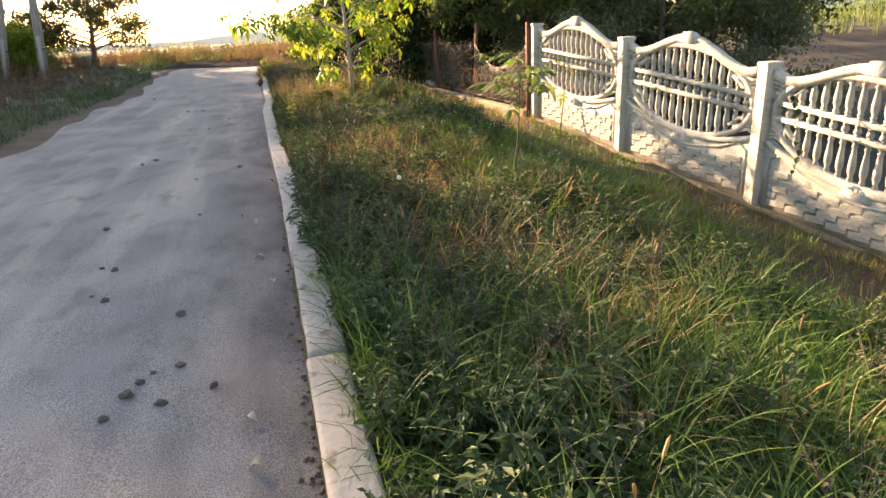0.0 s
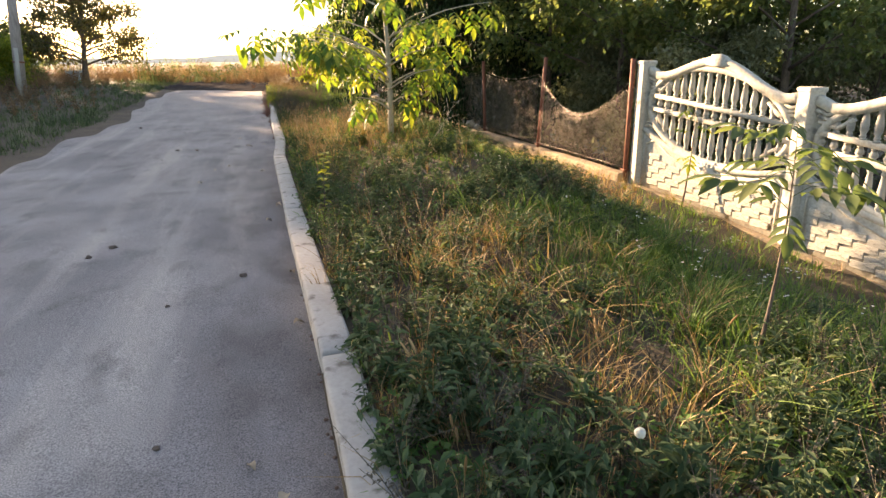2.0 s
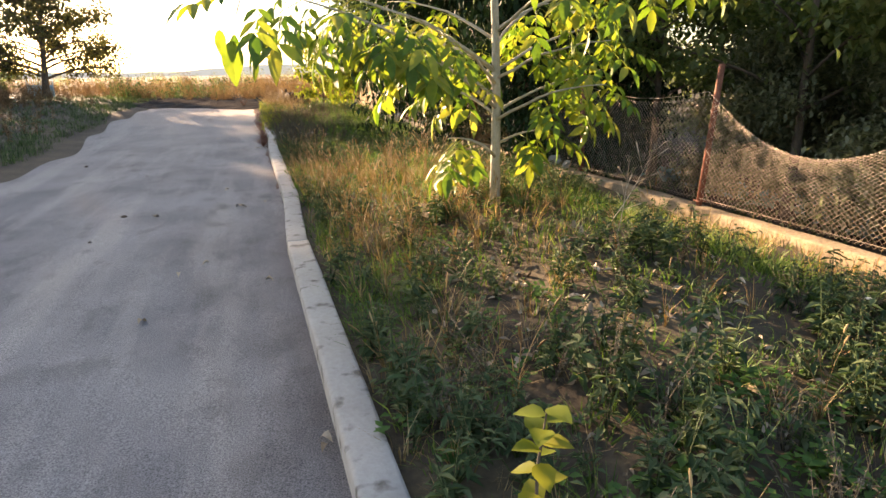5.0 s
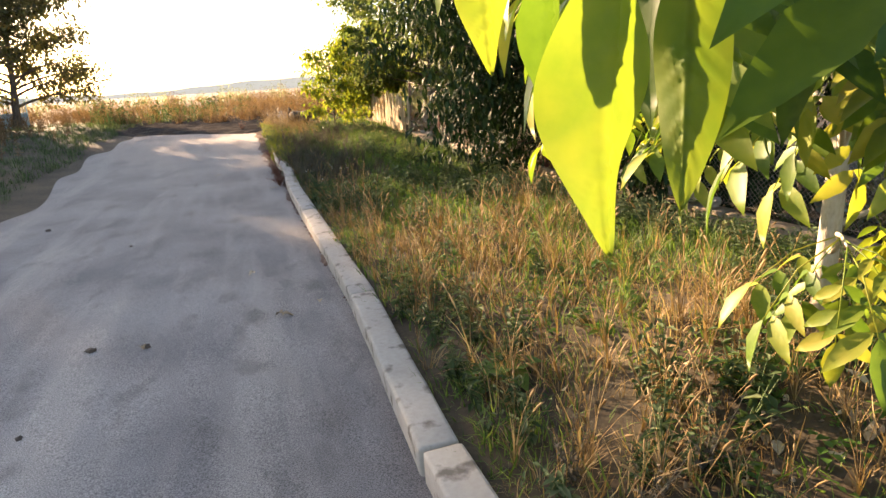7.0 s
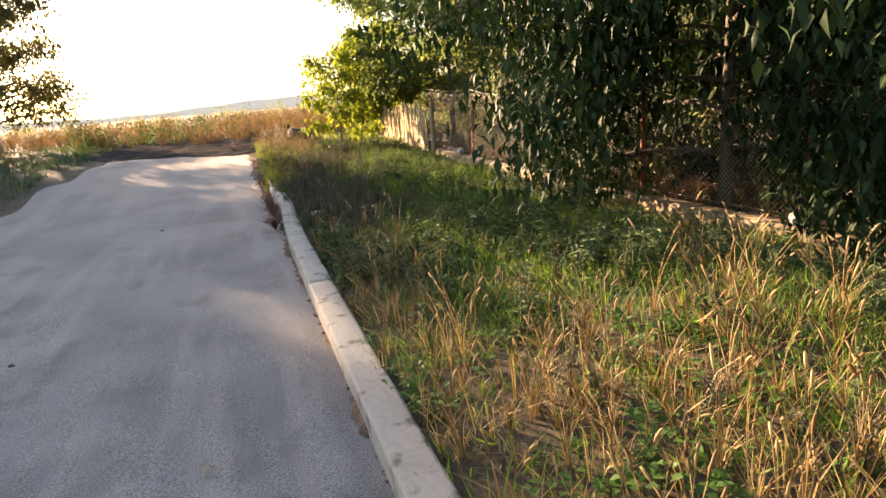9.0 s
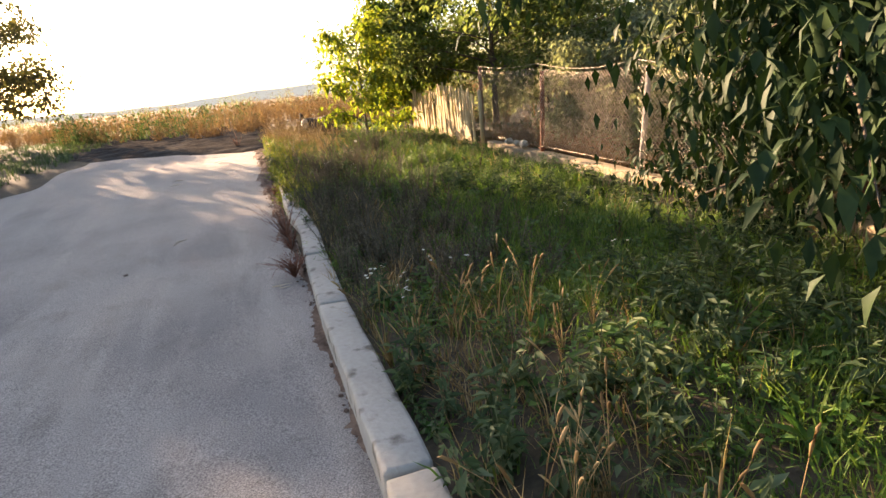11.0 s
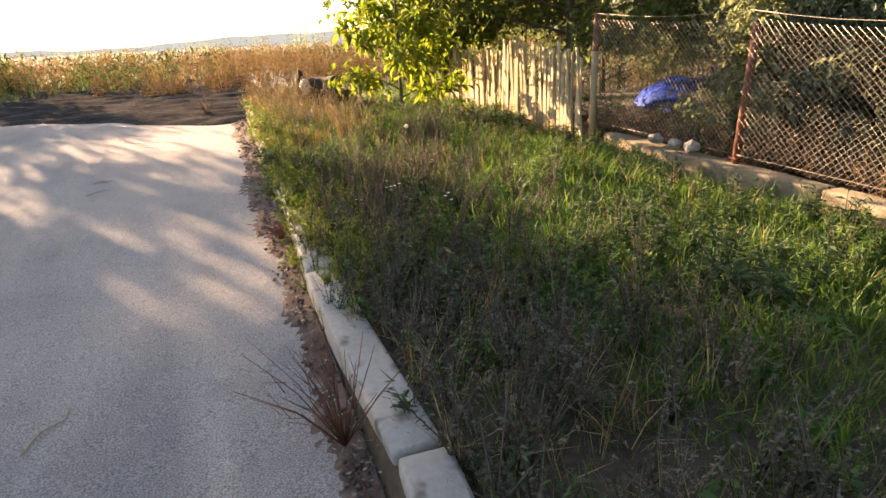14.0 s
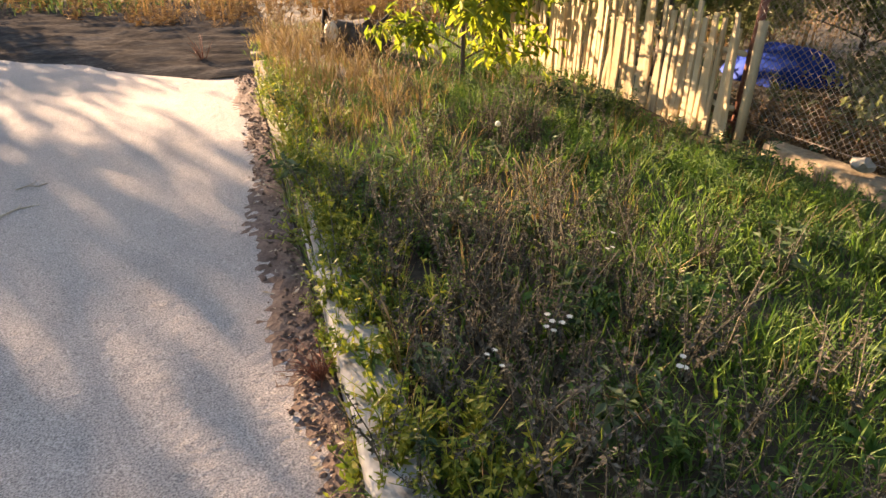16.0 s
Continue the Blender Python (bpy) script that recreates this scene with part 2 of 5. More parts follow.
def mesh_np(name, verts, tris):
    """A mesh from arrays of corners and triangles."""
    me = bpy.data.meshes.new(name)
    verts, tris = np.asarray(verts, np.float32), np.asarray(tris, np.int32)
    me.vertices.add(len(verts))
    me.vertices.foreach_set("co", verts.ravel())
    me.loops.add(tris.size)
    me.loops.foreach_set("vertex_index", tris.ravel())
    me.polygons.add(len(tris))
    me.polygons.foreach_set("loop_start", np.arange(0, tris.size, 3, dtype=np.int32))
    me.update(calc_edges=True)
    me.validate()
    return me


def thing_np(name, verts, tris, mat, parent=None, label="", smooth=False):
    me = mesh_np(name, verts, tris)
    me.materials.append(mat)
    if smooth:
        me.polygons.foreach_set("use_smooth", np.ones(len(me.polygons), bool))
    ob = new(name, me)
    ob.parent = parent
    if label:
        ob["label"] = label
    return ob


def part(name, bm, mat, parent=None, label="", smooth=False):
    me = bpy.data.meshes.new(name)
    for f in bm.faces:
        f.smooth = smooth
    bm.to_mesh(me)
    bm.free()
    me.materials.append(mat)
    ob = new(name, me)
    ob.parent = parent
    if label:
        ob["label"] = label
    return ob


def shared(name, me, m, parent=None):
    """One more object on a mesh that others use too."""
    ob = new(name, me)
    ob.parent = parent
    ob.matrix_basis = m
    return ob


def box(bm, x0, y0, z0, x1, y1, z1, bevel=0.0, m=None):
    r = bmesh.ops.create_cube(bm, size=1)
    vs = r["verts"]
    for v in vs:
        v.co = Vector((x0 + (v.co.x + 0.5) * (x1 - x0), y0 + (v.co.y + 0.5) * (y1 - y0), z0 + (v.co.z + 0.5) * (z1 - z0)))
    if m is not None:
        bmesh.ops.transform(bm, matrix=m, verts=vs)
    if bevel:
        es = list({e for v in vs for e in v.link_edges})
        bmesh.ops.bevel(bm, geom=es, offset=bevel, segments=2, affect="EDGES", profile=0.6)


def tube_np(path, radii, sides=6):
    """Corners and triangles of a tapered tube along a path."""
    path, radii = np.asarray(path, float), np.asarray(radii, float)
    d = np.gradient(path, axis=0)
    d /= np.linalg.norm(d, axis=1, keepdims=True) + 1e-9
    ref = np.where(np.abs(d[:, 2:3]) > 0.9, [[1.0, 0, 0]], [[0, 0, 1.0]])
    u = np.cross(d, ref)
    u /= np.linalg.norm(u, axis=1, keepdims=True) + 1e-9
    w = np.cross(d, u)
    a = np.linspace(0, 2 * np.pi, sides, endpoint=False)
    ring = u[:, None] * np.cos(a)[None, :, None] + w[:, None] * np.sin(a)[None, :, None]
    v = (path[:, None] + ring * radii[:, None, None]).reshape(-1, 3)
    t = []
    n = len(path)
    for i in range(n - 1):
        for k in range(sides):
            a0, a1 = i * sides + k, i * sides + (k + 1) % sides
            t += [(a0, a1, a1 + sides), (a0, a1 + sides, a0 + sides)]
    for k in range(1, sides - 1):
        t += [(0, k + 1, k), ((n - 1) * sides, (n - 1) * sides + k, (n - 1) * sides + k + 1)]
    return v, np.array(t)


def join_np(pieces):
    vs, ts, o = [], [], 0
    for v, t in pieces:
        vs.append(v)
        ts.append(np.asarray(t) + o)
        o += len(v)
    return np.concatenate(vs), np.concatenate(ts)


def lathe(profile, sides=8):
    """Corners and triangles of a turned piece: rows of radius and height."""
    a = np.linspace(0, 2 * np.pi, sides, endpoint=False)
    v = np.array([(r * math.cos(b), r * math.sin(b), z) for r, z in profile for b in a])
    t = []
    for i in range(len(profile) - 1):
        for k in range(sides):
            a0, a1 = i * sides + k, i * sides + (k + 1) % sides
            t += [(a0, a1, a1 + sides), (a0, a1 + sides, a0 + sides)]
    n = (len(profile) - 1) * sides
    for k in range(1, sides - 1):
        t += [(0, k + 1, k), (n, n + k, n + k + 1)]
    return v, np.array(t)


def spread(template, pos, yaw, size, tilt=None):
    """Copies of a template (corners, triangles), joined: one at each place, turned, sized and tipped."""
    v, t = template
    n = len(pos)
    c, s = np.cos(yaw), np.sin(yaw)
    size = np.broadcast_to(np.asarray(size, float).reshape(n, -1), (n, 3)) if np.ndim(size) else np.full((n, 3), float(size))
    q = v[None] * size[:, None, :]
    if tilt is not None:
        ct, st = np.cos(tilt)[:, None], np.sin(tilt)[:, None]
        q = np.stack((q[..., 0], q[..., 1] * ct - q[..., 2] * st, q[..., 1] * st + q[..., 2] * ct), -1)
    x = q[..., 0] * c[:, None] - q[..., 1] * s[:, None] + pos[:, 0:1]
    y = q[..., 0] * s[:, None] + q[..., 1] * c[:, None] + pos[:, 1:2]
    z = q[..., 2] + pos[:, 2:3]
    return np.stack((x, y, z), -1).reshape(-1, 3), (t[None] + (np.arange(n) * len(v))[:, None, None]).reshape(-1, 3)


def blade(h, w, bend, az, foot=(0, 0, 0), segs=2):
    """One bent blade of grass."""
    d = np.array((math.cos(az), math.sin(az), 0))
    side = np.array((-math.sin(az), math.cos(az), 0))
    v, t = [], []
    for i in range(segs):
        f = i / segs
        p = np.array(foot) + d * bend * h * f * f + np.array((0, 0, h * (f - 0.35 * abs(bend) * f * f)))
        ww = w * (1 - 0.6 * f)
        v += [p - side * ww / 2, p + side * ww / 2]
    v.append(np.array(foot) + d * bend * h + np.array((0, 0, h * (1 - 0.35 * abs(bend)))))
    for i in range(segs - 1):
        a = 2 * i
        t += [(a, a + 1, a + 3), (a, a + 3, a + 2)]
    t.append((2 * segs - 2, 2 * segs - 1, 2 * segs))
    return np.array(v), np.array(t)


def leaf(length, width, fold=0.15, droop=0.25):
    """A leaf with a midrib fold, along +y, tip drooping."""
    ys = (0, 0.18, 0.45, 0.75, 1.0)
    ws = (0.02, 0.7, 1.0, 0.6, 0.0)
    v, t = [], []
    for y, w in zip(ys, ws):
        z = -droop * length * y * y
        v += [(-w * width / 2, y * length, z + fold * width * w), (0, y * length, z), (w * width / 2, y * length, z + fold * width * w)]
    for i in range(4):
        a = 3 * i
        t += [(a, a + 1, a + 4), (a, a + 4, a + 3), (a + 1, a + 2, a + 5), (a + 1, a + 5, a + 4)]
    return np.array(v, float), np.array(t)


def small_leaf(length, width, droop=0.2):
    """A plain pointed leaf of four triangles."""
    v = [(0, 0, 0), (-width / 2, 0.45 * length, 0.1 * width), (width / 2, 0.45 * length, 0.1 * width), (0, 0.5 * length, -0.05 * length), (0, length, -droop * length)]
    return np.array(v, float), np.array([(0, 3, 1), (0, 2, 3), (1, 3, 4), (3, 2, 4)])


def turned(piece, yaw, tilt, move=(0, 0, 0)):
    v, t = piece
    m = np.array((Matrix.Rotation(yaw, 3, "Z") @ Matrix.Rotation(tilt, 3, "X")))
    return v @ m.T + np.array(move), t


# ---- the lie of the land ----


def lerp(x, xs, ys):
    return np.interp(x, xs, ys)


def fence_x(y):
    return lerp(y, (-3, 1.3, 5.85, 10.35, 25.4, 30, 40), (6.7, 6.0, 5.25, 4.5, 3.55, 3.3, 3.3))


def fence_z(y):
    return lerp(y, (-3, 1.3, 3.6, 5.85, 8.1, 10.35, 21, 25.4, 30), (-1.3, -1.2, -1.03, -0.70, -0.42, -0.2, -0.06, 0.12, 0.34))


def mound(y):
    return lerp(y, (-2, 5, 9, 12, 15, 19, 22, 25, 30), (0.05, 0.12, 0.24, 0.36, 0.26, 0.05, 0.08, 0.08, 0.02))


def rise(y):
    """The slight climb of the lane and its edges towards the dirt track."""
    q = np.clip((np.asarray(y, float) - 20.5) / 9.0, 0, 1)
    return 0.29 * q * q * (3 - 2 * q)


def ground_z(x, y):
    x, y = np.asarray(x, float), np.asarray(y, float)
    fx, fz = fence_x(y), fence_z(y)
    u = np.clip((x - 0.15) / (fx - 0.15), 0, 1)
    verge = 0.07 + rise(y) + (fz - 0.07 - rise(y)) * u * u * (3 - 2 * u) + mound(y) * np.sin(np.pi * np.clip(u * 1.1, 0, 1)) ** 1.6
    garden = fz - np.clip(x - fx, 0, 4) * 0.12 - 0.08
    right = np.where(x < 0.02, -0.02 + rise(y), np.where(u < 1, verge, garden))
    left = rise(y) + np.where(x > -4.1, -0.02, 0.03 + 0.22 * np.clip((-4.1 - x) / 2.0, 0, 1))
    z = np.where(x < -2, left, right)
    z = z - 0.07 * np.clip(x - 9, 0, 150) * np.clip((34 - y) / 12, 0, 1)
    far = np.clip((y - 34) / 12, 0, 1)
    z = z * (1 - far) + far * 0.30
    bumps = 0.025 * np.sin(x * 3.1 + 1.3 * y) + 0.02 * np.sin(2.3 * y - 1.7 * x)
    on_road = (x < 0.02) & (x > -4.1)
    z = z + np.where(on_road & (y < 34), 0, bumps * np.clip(1 - far, 0, 1) * np.where(x < -2, np.clip((-4.2 - x) / 1.5, 0, 1), np.clip(np.abs(x - 0.15), 0, 1)))
    dist = np.hypot(x, y)
    return z + np.clip((dist - 60) / 500, 0, 1) * (-4.0) 


def grid(name, xs, ys, zf, mat, label, category):
    gx, gy = np.meshgrid(xs, ys, indexing="ij")
    v = np.stack((gx, gy, zf(gx, gy)), -1).reshape(-1, 3)
    n, k = len(xs), len(ys)
    i = (np.arange(n - 1)[:, None] * k + np.arange(k - 1)[None]).ravel()
    t = np.concatenate((np.stack((i, i + k, i + k + 1), 1), np.stack((i, i + k + 1, i + 1), 1)))
    ob = thing_np(name, v, t, mat, smooth=True)
    return tagged(ob, label, category, kind="structure")


xs = np.unique(np.concatenate((-np.geomspace(12, 2500, 26), np.linspace(-12, -4.1, 20), np.linspace(-4.1, 0.0, 6), (0.03,), np.linspace(0.15, 12, 48), np.geomspace(12, 2500, 26))))
ys = np.unique(np.concatenate((-np.geomspace(6, 600, 12), np.linspace(-6, 48, 150), np.geomspace(48, 2600, 40))))
grid("ground", xs, ys, ground_z, M_SOIL, "brown soil of the verges, garden and far field", "ground")


def road_z(x, y):
    r = 0.012 * np.sin(x * 1.9) * np.sin(y * 0.7) + 0.006 * np.sin(5 * x + 2 * y)
    return r + rise(y) + 0.004 - 0.03 * np.clip((np.abs(x + 2.05) - 1.9) / 0.25, 0, 1)


def dirt_edge(x):
    """Where the asphalt gives way to the dirt track, farther off to the sunward side."""
    return 28.4 + 0.42 * np.clip(-x, 0, 30) + 0.06 * np.clip(-x, 0, 6) ** 2 + 1.5 * np.clip(-x - 5, 0, 9) + 0.12 * np.sin(2.3 * x) + 0.07 * np.sin(6.1 * x)


def dirt_z(x, y):
    q = y - dirt_edge(x)
    ruts = 0.016 * np.sin(q * 7.5 + 0.5 * np.sin(x * 0.7)) + 0.010 * np.sin(q * 17 + 0.8 * np.sin(x * 1.3)) + 0.008 * np.sin(x * 7.1 - y * 9.3) * np.sin(y * 5.3 + x)
    return rise(y) - 0.03 + (0.075 + ruts) * np.clip(q / 0.5, 0, 1) + np.clip(q / 4, 0, 1) * 0.1


rx = np.linspace(-4.2, 0.0, 60)
ry = np.linspace(-6, 33.2, 300)
grid("road", rx, ry, road_z, M_ROAD, "grey dusty asphalt lane with worn patches", "road")
grid("dirt_track", np.linspace(-14, 0.4, 110), np.linspace(28.6, 38.5, 120), dirt_z, M_DIRT, "rutted dark dirt track crossing the lane's end", "track")

# pale hills at the horizon, their haze put in by the material
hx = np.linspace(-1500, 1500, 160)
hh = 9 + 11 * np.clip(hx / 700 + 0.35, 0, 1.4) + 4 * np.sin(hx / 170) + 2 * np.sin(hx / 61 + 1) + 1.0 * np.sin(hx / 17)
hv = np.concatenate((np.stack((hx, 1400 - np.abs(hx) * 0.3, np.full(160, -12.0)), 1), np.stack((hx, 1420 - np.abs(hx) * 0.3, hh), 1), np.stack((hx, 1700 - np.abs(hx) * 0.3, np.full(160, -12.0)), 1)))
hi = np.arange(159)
tagged(thing_np("backdrop", hv, np.concatenate([np.concatenate((np.stack((hi + o, hi + o + 1, hi + o + 161), 1), np.stack((hi + o, hi + o + 161, hi + o + 160), 1))) for o in (0, 160)]), M_HILL, smooth=True), "wooded hills at the horizon, made pale and glowing for haze", "hills", kind="structure")

# ---- kerb ----
kerb = tagged(new("kerb"), "weathered pale concrete kerb along the lane", "kerb", kind="structure")
joints = (-6, -3.2, -0.6, 1.15, 2.6, 3.98, 5.97, 9.07, 12.43, 14.36, 17.46, 19.15, 20.33, 21.25, 22.8, 24.2, 25.2, 26.4)
for i in range(len(joints) - 1):
    a, b = joints[i] + 0.012, joints[i + 1] - 0.012
    bm = bmesh.new()
    box(bm, -0.01, 0, -0.2, 0.155, b - a, 0.12, 0.018)
    bmesh.ops.subdivide_edges(bm, edges=[e for e in bm.edges if e.calc_length() > 0.5], cuts=7)
    for v in bm.verts:
        v.co += 0.006 * noise.noise_vector(Vector((v.co.x * 9, (v.co.y + a) * 5, v.co.z * 9)))
        if v.co.z > 0.1:
            v.co.z += 0.012 * min(0, noise.noise(Vector((v.co.x * 14, (v.co.y + a) * 9, 3))))
    stone = part("kerb_stone", bm, M_KERB, kerb, smooth=True)
    r = rng.uniform(-1, 1, 4)
    sink = -0.05 if a > 23 else 0
    xa, xb = (float(lerp(q, (0, 6, 9, 11, 12.5, 14.4, 17.5, 19, 20.3, 21.2, 22.8, 25), (0.02, 0.02, -0.04, -0.07, -0.075, 0.0, -0.02, -0.03, 0.0, 0.05, 0.0, 0.04))) for q in (a, b))
    stone.matrix_basis = pose(xa + 0.006 * r[0], a, 0.008 * r[1] + sink + float(rise(a)), math.degrees(math.atan2(float(rise(b) - rise(a)), b - a)) + 0.25 * r[2], 1.2 * r[3], math.degrees(math.atan2(xa - xb, b - a)))

# ---- baluster fence ----
POSTS = [(4.57, 10.35, -0.18), (4.89, 8.09, -0.42), (5.26, 5.85, -0.70), (5.62, 3.6, -1.02), (5.98, 1.35, -1.2), (6.34, -0.9, -1.3)]
PH, PW = 1.52, 0.17
profile = [(0.5, 0), (0.5, 0.05), (0.3, 0.07), (0.42, 0.11), (0.42, 0.14), (0.28, 0.17), (0.5, 0.3), (0.52, 0.45), (0.4, 0.65), (0.3, 0.8), (0.42, 0.83), (0.42, 0.87), (0.3, 0.9), (0.5, 0.94), (0.5, 1.0)]
bal_me = mesh_np("baluster", *lathe([(r * 0.07, z) for r, z in profile], 8))
bal_me.polygons.foreach_set("use_smooth", np.ones(len(bal_me.polygons), bool))
bal_me.materials.append(M_BALUSTER)
bm = bmesh.new()
box(bm, -0.5, -0.5, -0.5, 0.5, 0.5, 0.5, 0.06)
brick_me = bpy.data.meshes.new("brick")
bm.to_mesh(brick_me)
bm.free()
brick_me.materials.append(M_FENCE)


def ribbon(path, up, w, d, f):
    """A bar of rectangular section w x d along a path of (along, height), laid out by f(along, height, depth)."""
    v, t = [], []
    n = len(path)
    for i, (a, h) in enumerate(path):
        a0, h0 = path[max(0, i - 1)]
        a1, h1 = path[min(n - 1, i + 1)]
        L = math.hypot(a1 - a0, h1 - h0) or 1
        na, nh = -(h1 - h0) / L, (a1 - a0) / L
        for sw, sd in ((-0.5, -0.5), (0.5, -0.5), (0.62, 0), (0.5, 0.5), (-0.5, 0.5), (-0.62, 0)):
            v.append(f(a + na * w * sw, h + nh * w * sw, sd * d))
    for i in range(n - 1):
        for k in range(6):
            p, q = i * 6 + k, i * 6 + (k + 1) % 6
            t += [(p, q, q + 6), (p, q + 6, p + 6)]
    for k in range(1, 5):
        t += [(0, k + 1, k), ((n - 1) * 6, (n - 1) * 6 + k, (n - 1) * 6 + k + 1)]
    return np.array(v), np.array(t)


def fence_panel(p0, p1):
    """One concrete panel between two posts: brick-faced slab below, an oval of balusters under a bell-shaped arch."""
    base = Vector(p0)
    run = Vector((p1[0] - p0[0], p1[1] - p0[1], 0))
    W = run.length - PW
    run.normalize()
    out = Vector((run.y, -run.x, 0))
    if out.x > 0:
        out = -out
    slope = (p1[2] - p0[2]) / (W + PW)
    owner = tagged(new("concrete_fence_panel"), "pale concrete fence panel with brick-faced base and oval of balusters", "fence", "concrete fence panels")
    owner.matrix_basis = Matrix.Translation(base)

    def f(a, h, d):
        return run * (a + PW / 2) + out * d + Vector((0, 0, h + slope * (a + PW / 2)))

    # slab whose upper edge dips towards the middle
    cu = np.linspace(0, W, 25)
    dip = [0.72 - 0.20 * math.sin(math.pi * a / W) ** 0.8 for a in cu]
    v, t = [], []
    for a, h in zip(cu, dip):
        for hh, d in ((0, -0.03), (h, -0.03), (h, 0.03), (0, 0.03)):
            v.append(f(a, hh, d))
    for i in range(24):
        for k in range(4):
            p, q = i * 4 + k, i * 4 + (k + 1) % 4
            t += [(p, q, q + 4), (p, q + 4, p + 4)]
    thing_np("slab", v, t, M_FENCE, owner)
    thing_np("lower_moulding", *ribbon([(a, h) for a, h in zip(cu, dip)], None, 0.055, 0.10, f), M_FENCE, owner, smooth=True)
    thing_np("base_border", *ribbon([(0.07, 0.04), (0.07, 0.55), (0.2, 0.62), (0.45, 0.5), (0.8, 0.42), (W / 2, 0.385), (W - 0.8, 0.42), (W - 0.45, 0.5), (W - 0.2, 0.62), (W - 0.07, 0.55), (W - 0.07, 0.04)], None, 0.025, 0.085, f), M_FENCE, owner)
    # bricks in relief
    bl, bh = 0.235, 0.082
    rot = Matrix((run, -out, Vector((0, 0, 1)))).transposed().to_4x4()
    for row in range(6):
        h = 0.05 + row * bh
        for c in range(-1, 10):
            a0 = max(0.1, 0.1 + c * bl + (row % 2) * bl / 2)
            a1 = min(W - 0.1, 0.1 + (c + 1) * bl + (row % 2) * bl / 2)
            am = (a0 + a1) / 2
            if a1 - a0 < 0.06 or h + bh > 0.60 - 0.22 * math.sin(math.pi * am / W) ** 0.8:
                continue
            m = Matrix.Translation(f(am, h + bh / 2, 0.03)) @ rot @ Matrix.Diagonal((a1 - a0 - 0.014, 0.024 + 0.006 * rng.random(), bh - 0.014, 1))
            shared("brick", brick_me, m, owner)
    # arch, oval, rails and balusters
    arch = []
    for a in np.linspace(0, W, 33):
        s = abs(a - W / 2) / (W / 2)
        arch.append((a, 1.40 + 0.26 * (0.5 + 0.5 * math.cos(math.pi * min(1, s * 1.15))) + 0.05 * max(0, s - 0.85) / 0.15))
    thing_np("arch_rail", *ribbon(arch, None, 0.085, 0.09, f), M_FENCE, owner, smooth=True)
    cx, cz, ra, rb = W / 2, 1.045, W * 0.475, 0.50
    oval = [(cx + ra * math.cos(b), cz + rb * math.sin(b) * (1.06 if math.sin(b) > 0 else 1)) for b in np.linspace(0, 2 * math.pi, 49)]
    thing_np("oval_rail", *ribbon(oval, None, 0.055, 0.08, f), M_FENCE, owner, smooth=True)
    for side in (0, 1):
        for h, e in ((1.36, 1), (0.76, -1)):
            for k in range(3):
                pa = [(0.0 + 0.02 * k, h - e * 0.05 * k), (0.10 + 0.06 * k, h - e * (0.03 + 0.05 * k)), (0.22 + 0.07 * k, h + e * (0.02 - 0.02 * k))]
                pa = [(W - a if side else a, hh) for a, hh in pa]
                thing_np("corner_scroll", *ribbon(pa, None, 0.03, 0.06, f), M_FENCE, owner)
    for h in (1.00, 1.16):
        dx = ra * math.sqrt(max(0, 1 - ((h - cz) / rb) ** 2))
        thing_np("cross_rail", *ribbon([(cx - dx, h), (cx, h), (cx + dx, h)], None, 0.045, 0.085, f), M_FENCE, owner)
    for a in np.arange(0.085, W - 0.05, 0.1235):
        q = 1 - ((a - cx) / ra) ** 2
        if q < 0.02:
            continue
        dh = rb * math.sqrt(q)
        for h0, h1 in ((cz - dh, 1.0), (1.02, 1.14), (1.18, cz + dh * 1.06)):
            if h1 - h0 > 0.06:
                shared("baluster", bal_me, Matrix.Translation(f(a, h0, 0)) @ Matrix.Diagonal((1, 1, h1 - h0, 1)), owner)
    # shells at the crown and the dip
    for hc, s in ((1.655, 1), (0.47, 1)):
        vv, tt = [f(cx, hc - 0.04, 0.07)], []
        for k in range(15):
            b = math.pi * k / 14
            rr = 0.13 if k % 2 else 0.118
            vv.append(f(cx - rr * 1.25 * math.cos(b), hc - 0.04 + rr * s * math.sin(b), 0.06 if k % 2 else 0.04))
        n = len(vv)
        vv += [f(cx, hc - 0.04, -0.03)] + [x - out * 0.09 for x in vv[1:]]
        for k in range(1, 15):
            tt += [(0, k, k + 1), (n, n + k + 1, n + k), (k, n + k, n + k + 1), (k, n + k + 1, k + 1)]
        thing_np("shell_ornament", vv, tt, M_FENCE, owner)
    return owner


for i in range(len(POSTS) - 1):
    fence_panel(POSTS[i], POSTS[i + 1])
ang = math.degrees(math.atan2(POSTS[0][0] - POSTS[2][0], POSTS[2][1] - POSTS[0][1]))
post0 = None
for x, y, z in POSTS:
    if post0 is None:
        bm = bmesh.new()
        box(bm, -PW / 2, -PW / 2, -0.3, PW / 2, PW / 2, PH, 0.012)
        post0 = tagged(new("fence_post"), "square pale concrete fence post", "fence post", "concrete fence posts")
        part("shaft", bm, M_FENCE, post0)
        bm = bmesh.new()
        box(bm, -PW / 2 - 0.01, -PW / 2 - 0.01, PH - 0.01, PW / 2 + 0.01, PW / 2 + 0.01, PH + 0.035, 0.012)
        part("cap", bm, M_FENCE, post0)
        post0.matrix_basis = pose(x, y, z, 0, 0, -ang)
    else:
        copy_thing(post0, pose(x, y, z, 0, 0, -ang))
bm = bmesh.new()
